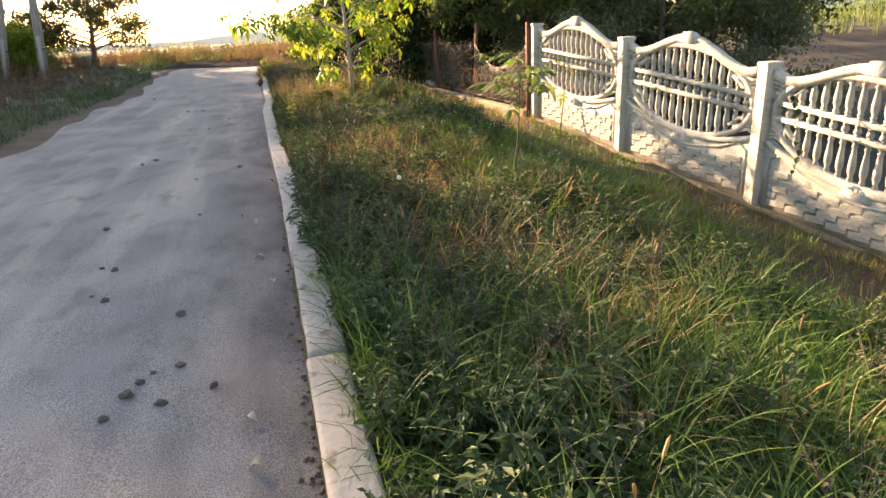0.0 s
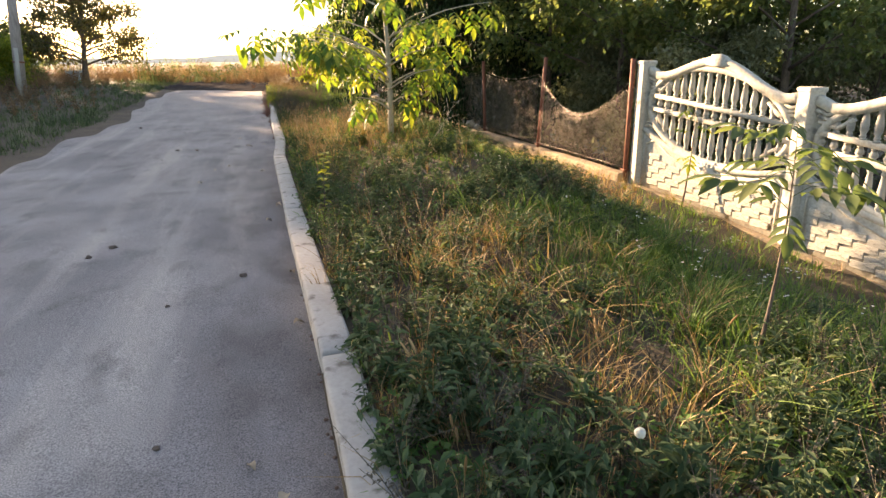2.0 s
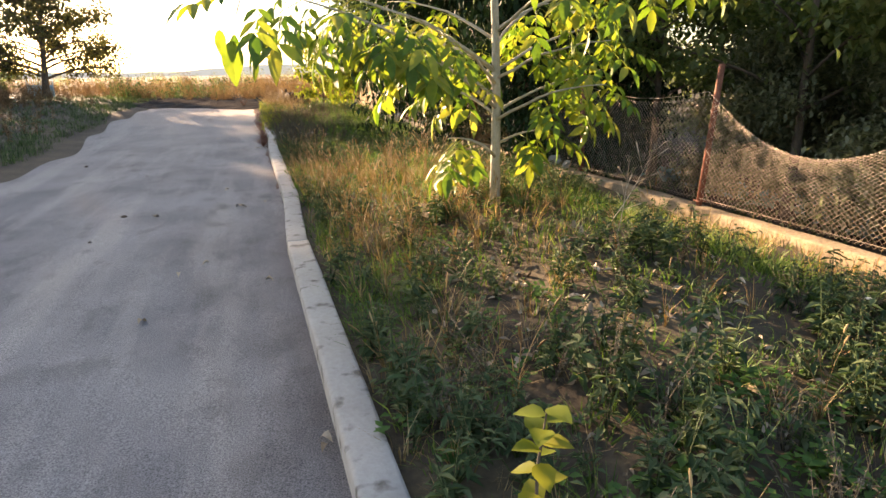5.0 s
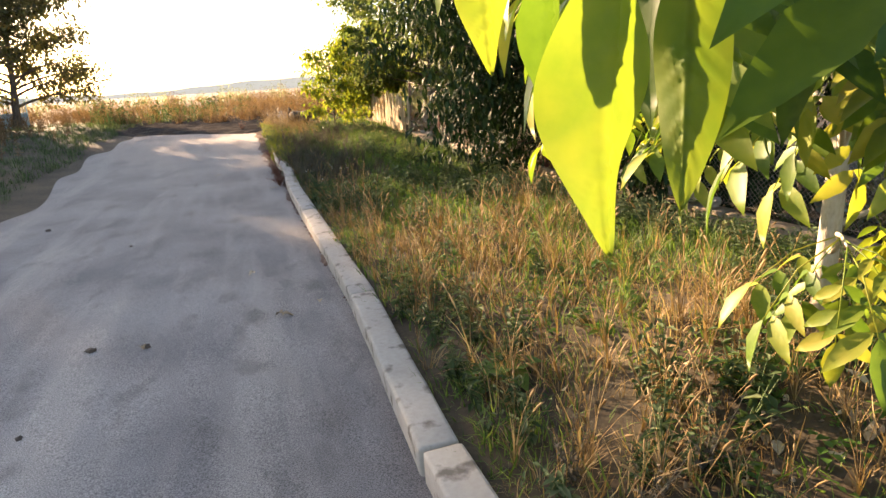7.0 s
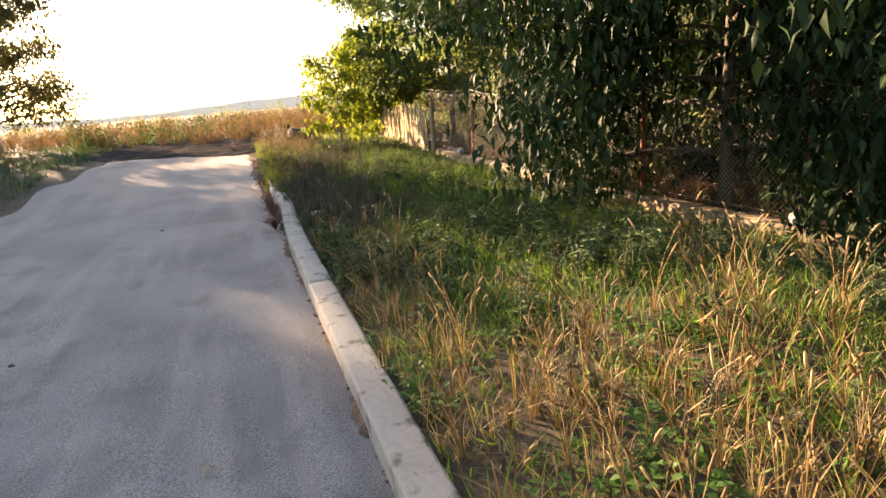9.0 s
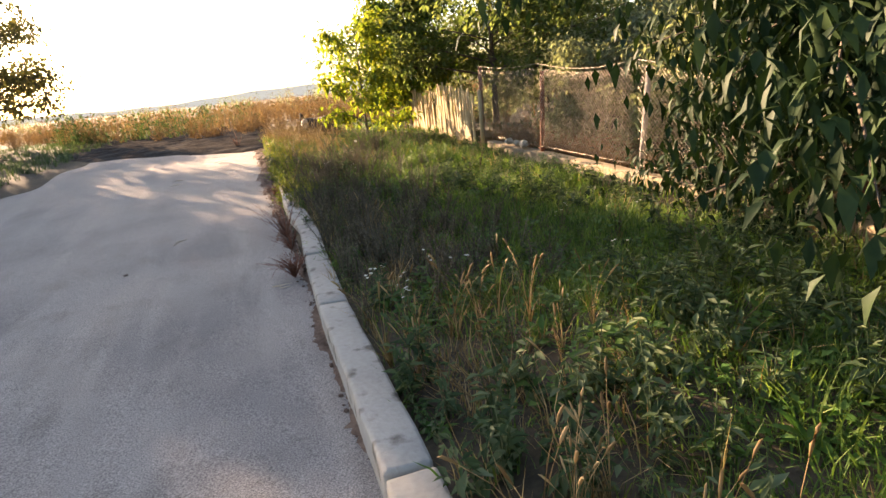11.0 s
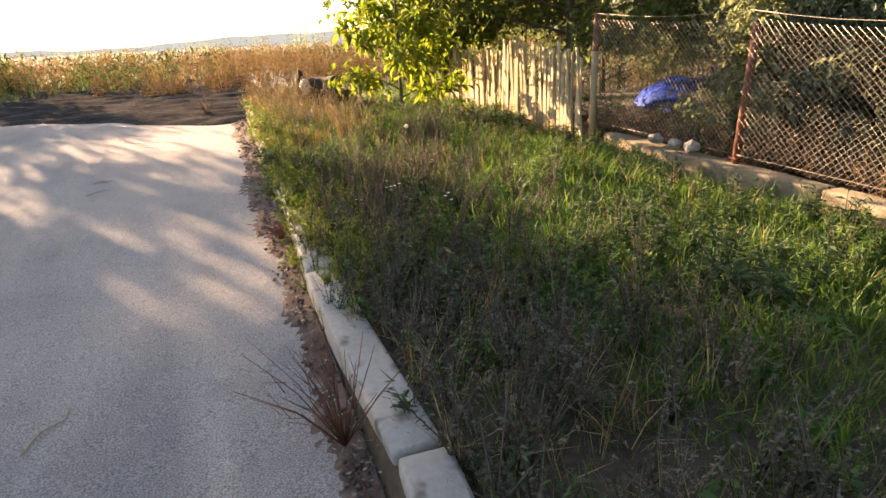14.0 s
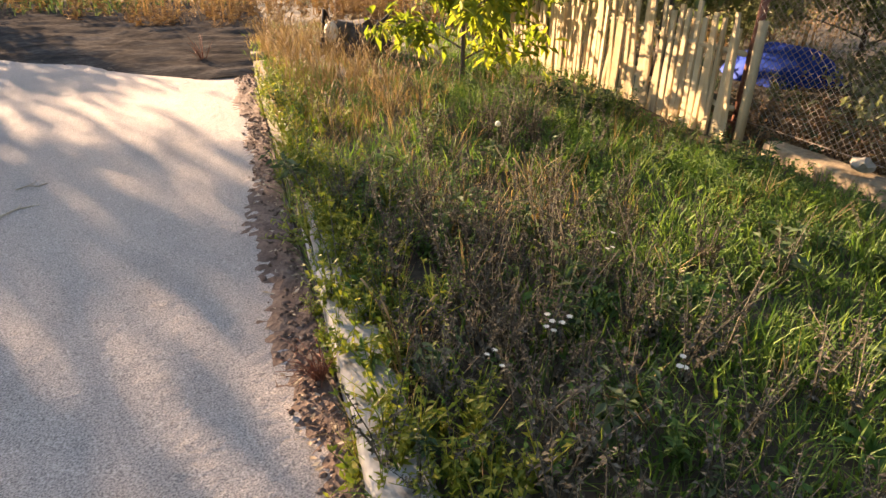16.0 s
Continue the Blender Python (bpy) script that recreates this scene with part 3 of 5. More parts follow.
for i in range(len(POSTS) - 1):
    a, b = Vector(POSTS[i]), Vector(POSTS[i + 1])
    d = (b - a)
    m = Matrix.Translation((a + b) / 2) @ Matrix.Rotation(math.atan2(d.y, d.x), 4, "Z") @ Matrix.Rotation(-math.atan2(d.z, d.xy.length), 4, "Y")
    box(bm, -d.length / 2, -0.11, -0.35, d.length / 2, 0.11, -0.005, 0.01, m)
tagged(part("fence_footing", bm, M_WALL), "rough earth-stained concrete footing under the baluster fence", "footing", kind="structure")

# ---- chain-link fence on a low wall ----


def wire_xz(y):
    return lerp(y, (10.45, 25.4), (4.45, 3.55)), lerp(y, (10.45, 21, 25.4), (-0.1, 0.03, 0.2))


for y0, y1 in zip(np.arange(10.5, 25.0, 2.475), np.arange(10.5, 25.0, 2.475) + 2.46):
    bm = bmesh.new()
    (xa, za), (xb, zb) = wire_xz(y0), wire_xz(y1)
    d = Vector((xb - xa, y1 - y0, zb - za))
    m = Matrix.Translation((xa, y0, za)) @ Matrix.Rotation(math.atan2(-d.x, d.y), 4, "Z") @ Matrix.Rotation(math.atan2(d.z, d.y), 4, "X")
    box(bm, -0.09, 0, -0.4, 0.09, d.length, 0.02, 0.02, m)
    bmesh.ops.subdivide_edges(bm, edges=[e for e in bm.edges if e.calc_length() > 0.5], cuts=6)
    for v in bm.verts:
        v.co += 0.02 * noise.noise_vector(v.co * 6)
    tagged(part("low_wall", bm, M_WALL, smooth=True), "low rough sandy concrete wall under chain-link", "low wall", "low wall sections", kind="structure")
wire_posts = ((10.5, 1.5, 0), (13.0, 1.5, 2), (15.3, 1.4, -1), (17.1, 1.4, 1), (19.1, 1.45, 0), (21.6, 1.15, 3), (23.72, 1.12, 1.5), (25.75, 1.22, 1))
for y, h, lean in wire_posts:
    x, z = wire_xz(y)
    v, t = tube_np([(0, 0, -0.3), (0, 0, h * 0.5), (0, 0, h)], (0.033, 0.033, 0.033), 10)
    ob = tagged(new("fence_post"), "pale grey leaning post of the chain-link fence" if y == 21.6 else "rusty steel pipe post of the chain-link fence", "fence post", "chain-link posts")
    thing_np("pipe", v, t, M_POLE if y == 21.6 else M_RUST, ob, smooth=True)
    bm = bmesh.new()
    box(bm, -0.05, -0.05, 0.06, 0.05, 0.05, 0.075, 0.004)
    part("base_plate", bm, M_RUST, ob)
    ob.matrix_basis = pose(x + 0.02, y, z, lean * 0.6, lean * 1.6, 0)


def chain_link(y0, y1, h, sag):
    """Zigzag wires of one bay of netting."""
    step = 0.055
    n = int((y1 - y0) / step)
    rows = int(h / step)
    pieces = []
    for i in range(n + rows):
        for s in (1, -1):
            k0 = i - rows if s == 1 else i
            ks = np.arange(0, rows + 1, 2)
            yy = y0 + (k0 + ks * s + (0 if s == 1 else 0)) * step
            zz = ks * step
            ok = (yy >= y0 - 1e-6) & (yy <= y1)
            if ok.sum() < 2:
                continue
            yy, zz = yy[ok], zz[ok]
            drop = sag * np.sin(np.pi * (yy - y0) / (y1 - y0)) * (zz / h) ** 2
            bulge = 0.04 * np.sin(3.1 * yy) * np.sin(np.pi * zz / h)
            x, z = wire_xz(yy)
            p = np.stack((x + bulge, yy, z + 0.07 + zz - drop), 1)
            pieces.append(tube_np(p, np.full(len(p), 0.0019), 3))
    return join_np(pieces)


for k in range(len(wire_posts) - 1):
    y0, y1 = wire_posts[k][0], wire_posts[k + 1][0]
    net = tagged(new("chain_link_netting"), "rusty diamond chain-link netting between steel posts", "netting", "chain-link bays")
    thing_np("netting_mesh", *chain_link(y0, y1, 1.2, (0.55, 0.12, 0.1, 0.15, 0.1, 0.08, 0.05)[k]), M_WIRE, net)
    for hz in (0.1, 1.22):
        yy = np.linspace(y0, y1, 7)
        xx, zz = wire_xz(yy)
        sg = (0.55, 0.12, 0.1, 0.15, 0.1, 0.08, 0.05)[k] * np.sin(np.pi * (yy - y0) / (y1 - y0)) * (hz > 1)
        thing_np("tension_wire", *tube_np(np.stack((xx, yy, zz + hz - sg), 1), np.full(7, 0.0025), 4), M_WIRE, net)

# ---- picket fence ----
picket_fence = tagged(new("picket_fence"), "weathered fence of narrow split wooden pickets", "fence")
pts = [(3.43, 25.68), (3.40, 27.0), (3.44, 28.5), (3.5, 30.0)]
cum = [0]
for a, b in zip(pts, pts[1:]):
    cum.append(cum[-1] + math.dist(a, b))
s = 0.0
k = 0
while s < cum[-1]:
    x, y = lerp(s, cum, [p[0] for p in pts]), lerp(s, cum, [p[1] for p in pts])
    h = 0.80 + 0.09 * rng.random() + (0.06 if k % 7 == 0 else 0) + 0.05 * math.sin(s * 1.7)
    w = 0.045 + 0.022 * rng.random()
    bm = bmesh.new()
    box(bm, -0.012, -w / 2, -0.08, 0.012, w / 2, h, 0.004)
    for v in bm.verts:
        if v.co.z > h - 0.03:
            v.co.y *= 0.75
    pk = part("picket", bm, M_PICKET, picket_fence)
    z = float(ground_z(x, y)) + 0.02
    pk.matrix_basis = pose(x + 0.01 * rng.normal(), y, z, 2.0 * rng.normal(), 2.0 * rng.normal(), 4 + 5 * rng.normal())
    s += w + 0.012 + 0.014 * rng.random()
    k += 1
for hz in (0.25, 0.66):
    path = [(lerp(q, cum, [p[0] for p in pts]) + 0.03, lerp(q, cum, [p[1] for p in pts]), float(ground_z(lerp(q, cum, [p[0] for p in pts]), lerp(q, cum, [p[1] for p in pts]))) + hz) for q in np.linspace(0, cum[-1], 8)]
    thing_np("rail", *tube_np(path, np.full(8, 0.022), 5), M_PICKET, picket_fence)
for x, y in (pts[0], pts[2]):
    thing_np("post", *tube_np([(x + 0.08, y - 0.06, -0.2), (x + 0.08, y - 0.06, float(ground_z(x, y)) + 0.9)], (0.04, 0.035), 8), M_PICKET, picket_fence, smooth=True)

# ---- trees ----


def grow(base, height, spread_r, trunk_r, limbs, seed, droop=0.0, start=0.25, twigs=5, lean=(0, 0), rise=0.6, skirt=False):
    """Trunk and limbs of a tree as tubes, and the twig points from which the leaves hang."""
    r = np.random.default_rng(seed)
    n = 9
    f = np.linspace(0, 1, n)
    wob = np.cumsum(r.normal(0, 0.02 * height / n, (n, 2)), 0)
    trunk = np.stack((wob[:, 0] + lean[0] * f * height, wob[:, 1] + lean[1] * f * height, f * height), 1)
    rad = trunk_r * (1 - 0.8 * f)
    rad[0] *= 1.35
    limb_list, tips = [], []
    for i in range(limbs):
        pieces = []
        g = start + (1 - start) * (i + 0.5 * r.random()) / limbs
        p0 = np.array([np.interp(g, f, trunk[:, c]) for c in range(3)])
        az = i * 2.4 + r.normal(0, 0.4)
        L = spread_r * (1.0 - 0.55 * max(0, g - 0.35)) * (0.75 + 0.4 * r.random())
        m = 7
        q = np.linspace(0, 1, m)
        up = rise * (0.4 + 0.8 * g)
        px = p0[0] + L * q * math.cos(az) + np.cumsum(r.normal(0, 0.03 * L, m)) * q
        py = p0[1] + L * q * math.sin(az) + np.cumsum(r.normal(0, 0.03 * L, m)) * q
        pz = p0[2] + L * (up * q - droop * q * q)
        limb = np.stack((px, py, pz), 1)
        r0 = trunk_r * 0.45 * (1.1 - g)
        pieces.append(tube_np(limb, np.maximum(0.006, r0 * (1 - 0.85 * q)), 5))
        for k in range(twigs):
            h = 0.3 + 0.7 * (k + r.random()) / twigs
            a0 = np.array([np.interp(h, q, limb[:, c]) for c in range(3)])
            az2 = az + r.choice((-1, 1)) * r.uniform(0.3, 1.3)
            l2 = L * (0.2 + 0.3 * r.random())
            e = a0 + l2 * np.array((math.cos(az2), math.sin(az2), r.uniform(-0.25, 0.5) - droop * 0.6))
            mid = (a0 + e) / 2 + np.array((0, 0, 0.08 * l2))
            pieces.append(tube_np([a0, mid, e], (0.35 * r0 + 0.003, 0.2 * r0 + 0.003, 0.003), 4))
            for u in np.linspace(0.25, 1.0, 5):
                tips.append((1 - u) * a0 + u * e)
        tips.append(limb[-1])
        limb_list.append(join_np(pieces))
    top = np.array([trunk[-1]])
    return tube_np(trunk, rad, 9), limb_list, np.concatenate((np.array(tips), top))


def hang_leaves(tips, template, per, seed, around, size=(0.75, 1.3), hang=0.6):
    """Leaves about the twig points, tilted downwards by hang (radians, about)."""
    r = np.random.default_rng(seed)
    n = len(tips) * per
    p = np.repeat(tips, per, 0) + r.normal(0, around, (n, 3)) * (1, 1, 0.8)
    return spread(template, p, r.uniform(0, 6.283, n), r.uniform(*size, n)[:, None] * np.ones((1, 3)), -hang + r.normal(0, 0.5, n))


def tree(name, label, category, at, height, spread_r, trunk_r, limbs, seed, leaf_mat, template, per, around, bark=None, group="", **kw):
    hang = kw.pop("hang", 0.6)
    size = kw.pop("size", (0.75, 1.3))
    high = kw.pop("high", None)
    trunk, limb, tips = grow((0, 0, 0), height, spread_r, trunk_r, limbs, seed, **kw)
    ob = tagged(new(name), label, category, group)
    x, y = at
    ob.matrix_basis = Matrix.Translation((x, y, float(ground_z(x, y)) - 0.03))
    thing_np("trunk", *trunk, bark or M_BARK, ob, smooth=True)
    for one_limb in limb:
        thing_np("limb", *one_limb, bark or M_BARK, ob, smooth=True)
    if high is not None:
        tips = tips[tips[:, 2] < high]
    thing_np("crown", *hang_leaves(tips, template, per, seed + 1, around, size, hang), leaf_mat, ob)
    return ob



def flat_leaf(length, width):
    """A far leaf: two triangles folded along the midrib."""
    v = [(0, 0, 0), (-width / 2, 0.5 * length, 0.18 * width), (width / 2, 0.5 * length, 0.18 * width), (0, length, -0.2 * length)]
    return np.array(v, float), np.array([(0, 3, 1), (0, 2, 3)])


L_ROUND, L_LONG = flat_leaf(0.115, 0.075), flat_leaf(0.16, 0.06)

# young walnut on the verge, its leaves each of several leaflets
one = leaf(0.16, 0.062, 0.14, 0.22)
stalk = tube_np([(0, 0, 0), (0, 0.16, 0.01), (0, 0.34, -0.05)], (0.003, 0.0025, 0.002), 4)
comp = [stalk]
for k, y in enumerate((0.14, 0.23, 0.31)):
    for s in (-1, 1):
        comp.append(turned(((one[0] * (0.75 + 0.15 * k)), one[1]), s * -1.05, -0.35, (0, y, -0.02 - 0.02 * k)))
comp.append(turned((one[0] * 1.2, one[1]), 0, -0.45, (0, 0.34, -0.05)))
L_WALNUT = join_np(comp)
WX, WY, WZ = 1.6, 12.2, float(ground_z(1.6, 12.2)) - 0.02
walnut = tagged(new("walnut_tree"), "young walnut tree with pale trunk and backlit yellow-green leaves", "tree")
walnut.matrix_basis = Matrix.Translation((WX, WY, WZ))
tz = np.linspace(0, 3.3, 9)
tx = 0.03 * np.sin(tz * 1.7) - 0.02 * tz
thing_np("trunk", *tube_np(np.stack((tx, 0.02 * np.sin(tz * 2.3), tz), 1), 0.045 * (1 - 0.24 * tz), 10), M_PALE, walnut, smooth=True)
ENDS = ((-0.24, 10.86, 1.80), (0.05, 11.6, 1.9), (0.5, 11.2, 1.75), (0.7, 11.5, 1.5), (1.0, 13.3, 2.0),
        (2.3, 11.7, 1.6), (2.75, 12.4, 1.75), (2.6, 13.2, 2.0), (2.1, 11.4, 1.3), (1.05, 11.7, 0.95), (1.95, 12.0, 0.95), (1.7, 13.3, 1.6),
        (2.95, 11.6, 2.15), (0.3, 11.9, 2.45), (1.4, 11.1, 2.3), (2.3, 13.0, 2.6), (0.8, 12.9, 2.7), (0.4, 12.1, 1.75), (1.0, 13.1, 1.38), (0.95, 12.95, 1.7), (2.5, 12.2, 1.35), (1.9, 11.2, 2.0))
wr = np.random.default_rng(5)
w_pos, w_yaw, w_tilt = [], [], []
for ex, ey, ez in ENDS:
    e = np.array((ex - WX, ey - WY, ez - WZ))
    L = np.hypot(e[0], e[1])
    z0 = np.clip(e[2] - 0.30 * L, 0.35, 2.9)
    q = np.linspace(0, 1, 8)
    path = np.stack((e[0] * q, e[1] * q, z0 + (e[2] - z0) * q + 0.28 * L * q * (1 - q)), 1)
    path[1:-1, :2] += wr.normal(0, 0.015, (6, 2))
    thing_np("limb", *tube_np(path, 0.014 * (1 - 0.75 * q), 6), M_PALE, walnut, smooth=True)
    az = math.atan2(-e[0], e[1])
    for u in np.linspace(0.34, 1.0, int(6.2 * L) + 4):
        w_pos.append([np.interp(u, q, path[:, c]) for c in range(3)])
        w_yaw.append(az + (wr.uniform(0.3, 1.5) * wr.choice((-1, 1)) if u < 0.97 else wr.normal(0, 0.2)))
        w_tilt.append(-0.55 + wr.normal(0, 0.3))
w_pos = np.array(w_pos)
thing_np("crown", *spread(L_WALNUT, w_pos, np.array(w_yaw), wr.uniform(0.7, 1.05, len(w_pos))[:, None] * np.ones((1, 3)), np.array(w_tilt)), M_WALNUT, walnut, smooth=True)
# big hanging end leaves of the lowest limb over the lane


def veined_leaf(length, width, fold, droop, wave):
    """A walnut leaflet with a furrowed midrib, side veins pressed into the blade and a wavy rim."""
    n, k = 44, 15
    v, t = [], []
    for i in range(n):
        y = i / (n - 1)
        w = width / 2 * max(0.0, math.sin(math.pi * y ** 0.8)) ** 0.75 * (1 - 0.25 * y)
        for j in range(k):
            e = -1 + 2 * j / (k - 1)
            vein = abs(((y - 0.16 * abs(e)) * 10) % 1 - 0.5) * 2
            z = -droop * length * y * y + fold * w * abs(e) - 0.004 * max(0.0, 1 - 3.2 * (1 - vein)) * (1 - abs(e)) - 0.003 * max(0.0, 1 - 9 * abs(e))
            z += wave * width * e * abs(e) * math.sin(9 * y + (1.3 if e > 0 else 0))
            v.append((w * e, length * (y + 0.01 * abs(e)), z))
    for i in range(n - 1):
        for j in range(k - 1):
            a = i * k + j
            t += [(a, a + 1, a + k + 1), (a, a + k + 1, a + k)]
    return np.array(v), np.array(t)


tipx, tipy, tipz = -0.24, 10.86, 1.80
for lx, ly, lz, LL, LW, yaw in ((-0.315, 10.83, 1.565, 0.215, 0.115, 0.2), (-0.235, 10.86, 1.57, 0.20, 0.07, -0.9), (-0.30, 10.95, 1.60, 0.16, 0.07, 0.6), (-0.37, 10.93, 1.62, 0.13, 0.06, 0.1)):
    thing_np("leaf_stalk", *tube_np([(tipx - WX, tipy - WY, tipz - WZ), (0.5 * (tipx + lx) - WX, 0.5 * (tipy + ly) - WY, 0.5 * (tipz + lz) + 0.02 - WZ), (lx - WX, ly - WY, lz - WZ)], (0.003, 0.0025, 0.002), 5), M_PALE, walnut)
    big = veined_leaf(LL, LW, 0.35, 0.12, 0.07)
    thing_np("leaf", *turned(big, yaw, -1.4, (lx - WX, ly - WY, lz - WZ)), M_WALNUT, walnut, smooth=True)

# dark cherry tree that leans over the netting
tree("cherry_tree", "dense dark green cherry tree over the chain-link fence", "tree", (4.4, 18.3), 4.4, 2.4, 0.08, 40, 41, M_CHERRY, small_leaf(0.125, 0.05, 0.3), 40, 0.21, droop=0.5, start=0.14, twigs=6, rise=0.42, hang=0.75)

# orchard behind the fences
orchard = [((6.2, 13.6), 4.2, 2.0, 0.07, 51), ((7.6, 11.2), 4.6, 2.3, 0.09, 52), ((7.4, 15.5), 4.4, 2.2, 0.08, 53), ((9.5, 13.0), 4.6, 2.5, 0.09, 54), ((6.0, 16.2), 4.3, 1.9, 0.07, 56), ((6.6, 20.2), 4.4, 2.3, 0.08, 58), ((9.4, 18.0), 4.8, 2.6, 0.09, 59), ((10.6, 12.2), 4.4, 2.0, 0.09, 57), ((13.5, 17.0), 4.6, 2.4, 0.09, 60)]
for (x, y), h, s, tr, sd in orchard:
    tree("orchard_tree", "dark leafy fruit tree in the garden behind the fence", "tree", (x, y), h, s, tr, 15, sd, M_LEAF, L_ROUND, 19, 0.17, group="orchard trees", droop=0.1, start=0.3, twigs=5, rise=0.8, hang=0.5)
for (x, y), h, s, sd in [((10.4, 27.2), 2.9, 1.9, 61), ((9.0, 23.6), 2.8, 1.8, 62), ((6.9, 21.6), 2.6, 1.5, 63), ((7.5, 24.3), 2.3, 1.4, 67), ((6.0, 22.9), 2.0, 1.2, 68), ((11.4, 31.0), 3.0, 2.0, 64), ((9.4, 33.5), 2.8, 2.2, 65), ((6.2, 32.5), 2.4, 1.6, 66), ((8.0, 21.2), 3.3, 1.6, 75), ((8.6, 26.0), 3.0, 1.5, 76), ((5.9, 20.0), 2.6, 1.1, 77), ((8.6, 33.0), 3.4, 1.8, 140), ((11.2, 35.0), 3.8, 2.2, 141), ((13.0, 30.0), 3.6, 2.2, 142), ((5.4, 24.6), 1.5, 0.8, 143), ((9.9, 24.8), 3.4, 1.7, 144), ((12.2, 26.5), 3.6, 2.0, 145), ((6.2, 25.3), 1.9, 1.1, 146), ((7.7, 26.4), 2.5, 1.3, 147), ((5.7, 22.3), 1.8, 1.0, 148), ((6.9, 23.2), 2.6, 1.3, 149), ((6.4, 11.6), 1.7, 1.0, 150), ((7.6, 13.0), 2.2, 1.3, 151), ((6.6, 14.6), 1.8, 1.1, 152), ((9.2, 11.0), 2.4, 1.5, 153), ((9.0, 15.0), 2.4, 1.5, 154)]:
    tree("olive_shrub", "grey-green leafy shrub in the garden behind the netting", "shrub", (x, y), h, s, 0.05, 14, sd, M_SILVER, flat_leaf(0.09, 0.042), 46, 0.17, group="garden shrubs", droop=0.2, start=0.08, twigs=5, rise=0.8, hang=0.4)
tree("plum_tree", "broad green plum tree over the picket fence", "tree", (5.1, 28.8), 3.6, 3.3, 0.08, 26, 71, M_LEAF, L_ROUND, 36, 0.18, droop=0.25, start=0.3, twigs=6, rise=0.55, hang=0.4)
tree("yellow_bush", "yellow-green bush beside the picket fence", "bush", (1.95, 27.7), 2.1, 0.7, 0.025, 12, 72, M_YELLOW, L_LONG, 6, 0.10, droop=0.15, start=0.1, twigs=4, rise=0.8, hang=0.5)
tree("yellow_bush", "yellow-green young tree at the end of the verge", "bush", (3.7, 30.8), 2.7, 1.0, 0.04, 16, 73, M_WALNUT, L_LONG, 22, 0.13, droop=0.15, start=0.12, twigs=5, rise=0.8, hang=0.5)

# across the lane
tree("roadside_tree", "tall tree with brown-green crown against the bright sky", "tree", (-8.0, 36.0), 4.5, 2.6, 0.14, 32, 81, M_TREE, flat_leaf(0.13, 0.09), 15, 0.21, droop=0.22, start=0.17, twigs=7, rise=0.75, hang=0.5, lean=(0.08, 0.0))
for (x, y), h, s, sd in [((-9.6, 29), 1.25, 1.3, 91), ((-11.5, 31), 1.4, 1.6, 92), ((-13.5, 28.5), 1.5, 1.7, 93), ((-10.6, 34.5), 1.4, 1.4, 94), ((-12.8, 38), 1.8, 1.7, 95), ((-10.8, 25), 1.3, 1.4, 96), ((-9.0, 20), 1.3, 1.4, 97), ((-9.5, 15.5), 1.4, 1.5, 98), ((-15.5, 33), 1.6, 1.8, 99), ((-13.6, 46.5), 2.4, 1.8, 90)]:
    tree("hedge_bush", "yellow-green hedge bush behind the poles", "bush", (x, y), h, s, 0.04, 12, sd, M_YELLOW if sd % 2 else M_LEAF, L_LONG, 22, 0.17, group="hedge across the lane", droop=0.1, start=0.08, twigs=5, rise=0.7, hang=0.4)

# unseen row of trees, added farther out on the sunward side to shade the lane
# leaves stop level at 15 m, which sets where their shade ends
for i, y in enumerate((52, 55, 58, 61, 64)):
    tree("shelter_tree", "unseen tall leafy tree added to keep the sun off the lane", "tree", (-26 + 0.6 * math.sin(i * 2), y), 16.1, 2.9, 0.2, 32, 120 + i, M_LEAF, flat_leaf(0.52, 0.4), 11, 0.3, high=15.0, group="shelter belt", droop=0.15, start=0.1, twigs=6, rise=0.55, hang=0.5)

# ---- growth on the ground ----


def tuft(n, h, w, seed, open_=0.55, r0=0.05):
    r = np.random.default_rng(seed)
    out = []
    for _ in range(n):
        a = r.uniform(0, 6.283)
        q = r0 * math.sqrt(r.random())
        out.append(blade(h * r.uniform(0.45, 1.1), w * r.uniform(0.7, 1.3), r.uniform(0.1, open_), a, (q * math.cos(a), q * math.sin(a), -0.01)))
    return join_np(out)


def sprig(h, seed, leaf_t, stems=4, leaves=16):
    """A bushy herb: leaning stems with small leaves."""
    r = np.random.default_rng(seed)
    out = []
    for _ in range(stems):
        a, b = r.uniform(0, 6.283), r.uniform(0.1, 0.6)
        hh = h * r.uniform(0.6, 1.05)
        q = np.linspace(0, 1, 3)
        p = np.stack((math.cos(a) * b * hh * q ** 1.5, math.sin(a) * b * hh * q ** 1.5, hh * q), 1)
        out.append(tube_np(p, (0.003, 0.0022, 0.001), 3))
        for _ in range(leaves):
            u = r.uniform(0.12, 1)
            at = [np.interp(u, q, p[:, c]) for c in range(3)]
            k = r.uniform(0.6, 1.3) * (1.15 - 0.5 * u)
            out.append(turned((leaf_t[0] * k, leaf_t[1]), r.uniform(0, 6.283), r.uniform(-0.5, 0.7), at))
    return join_np(out)


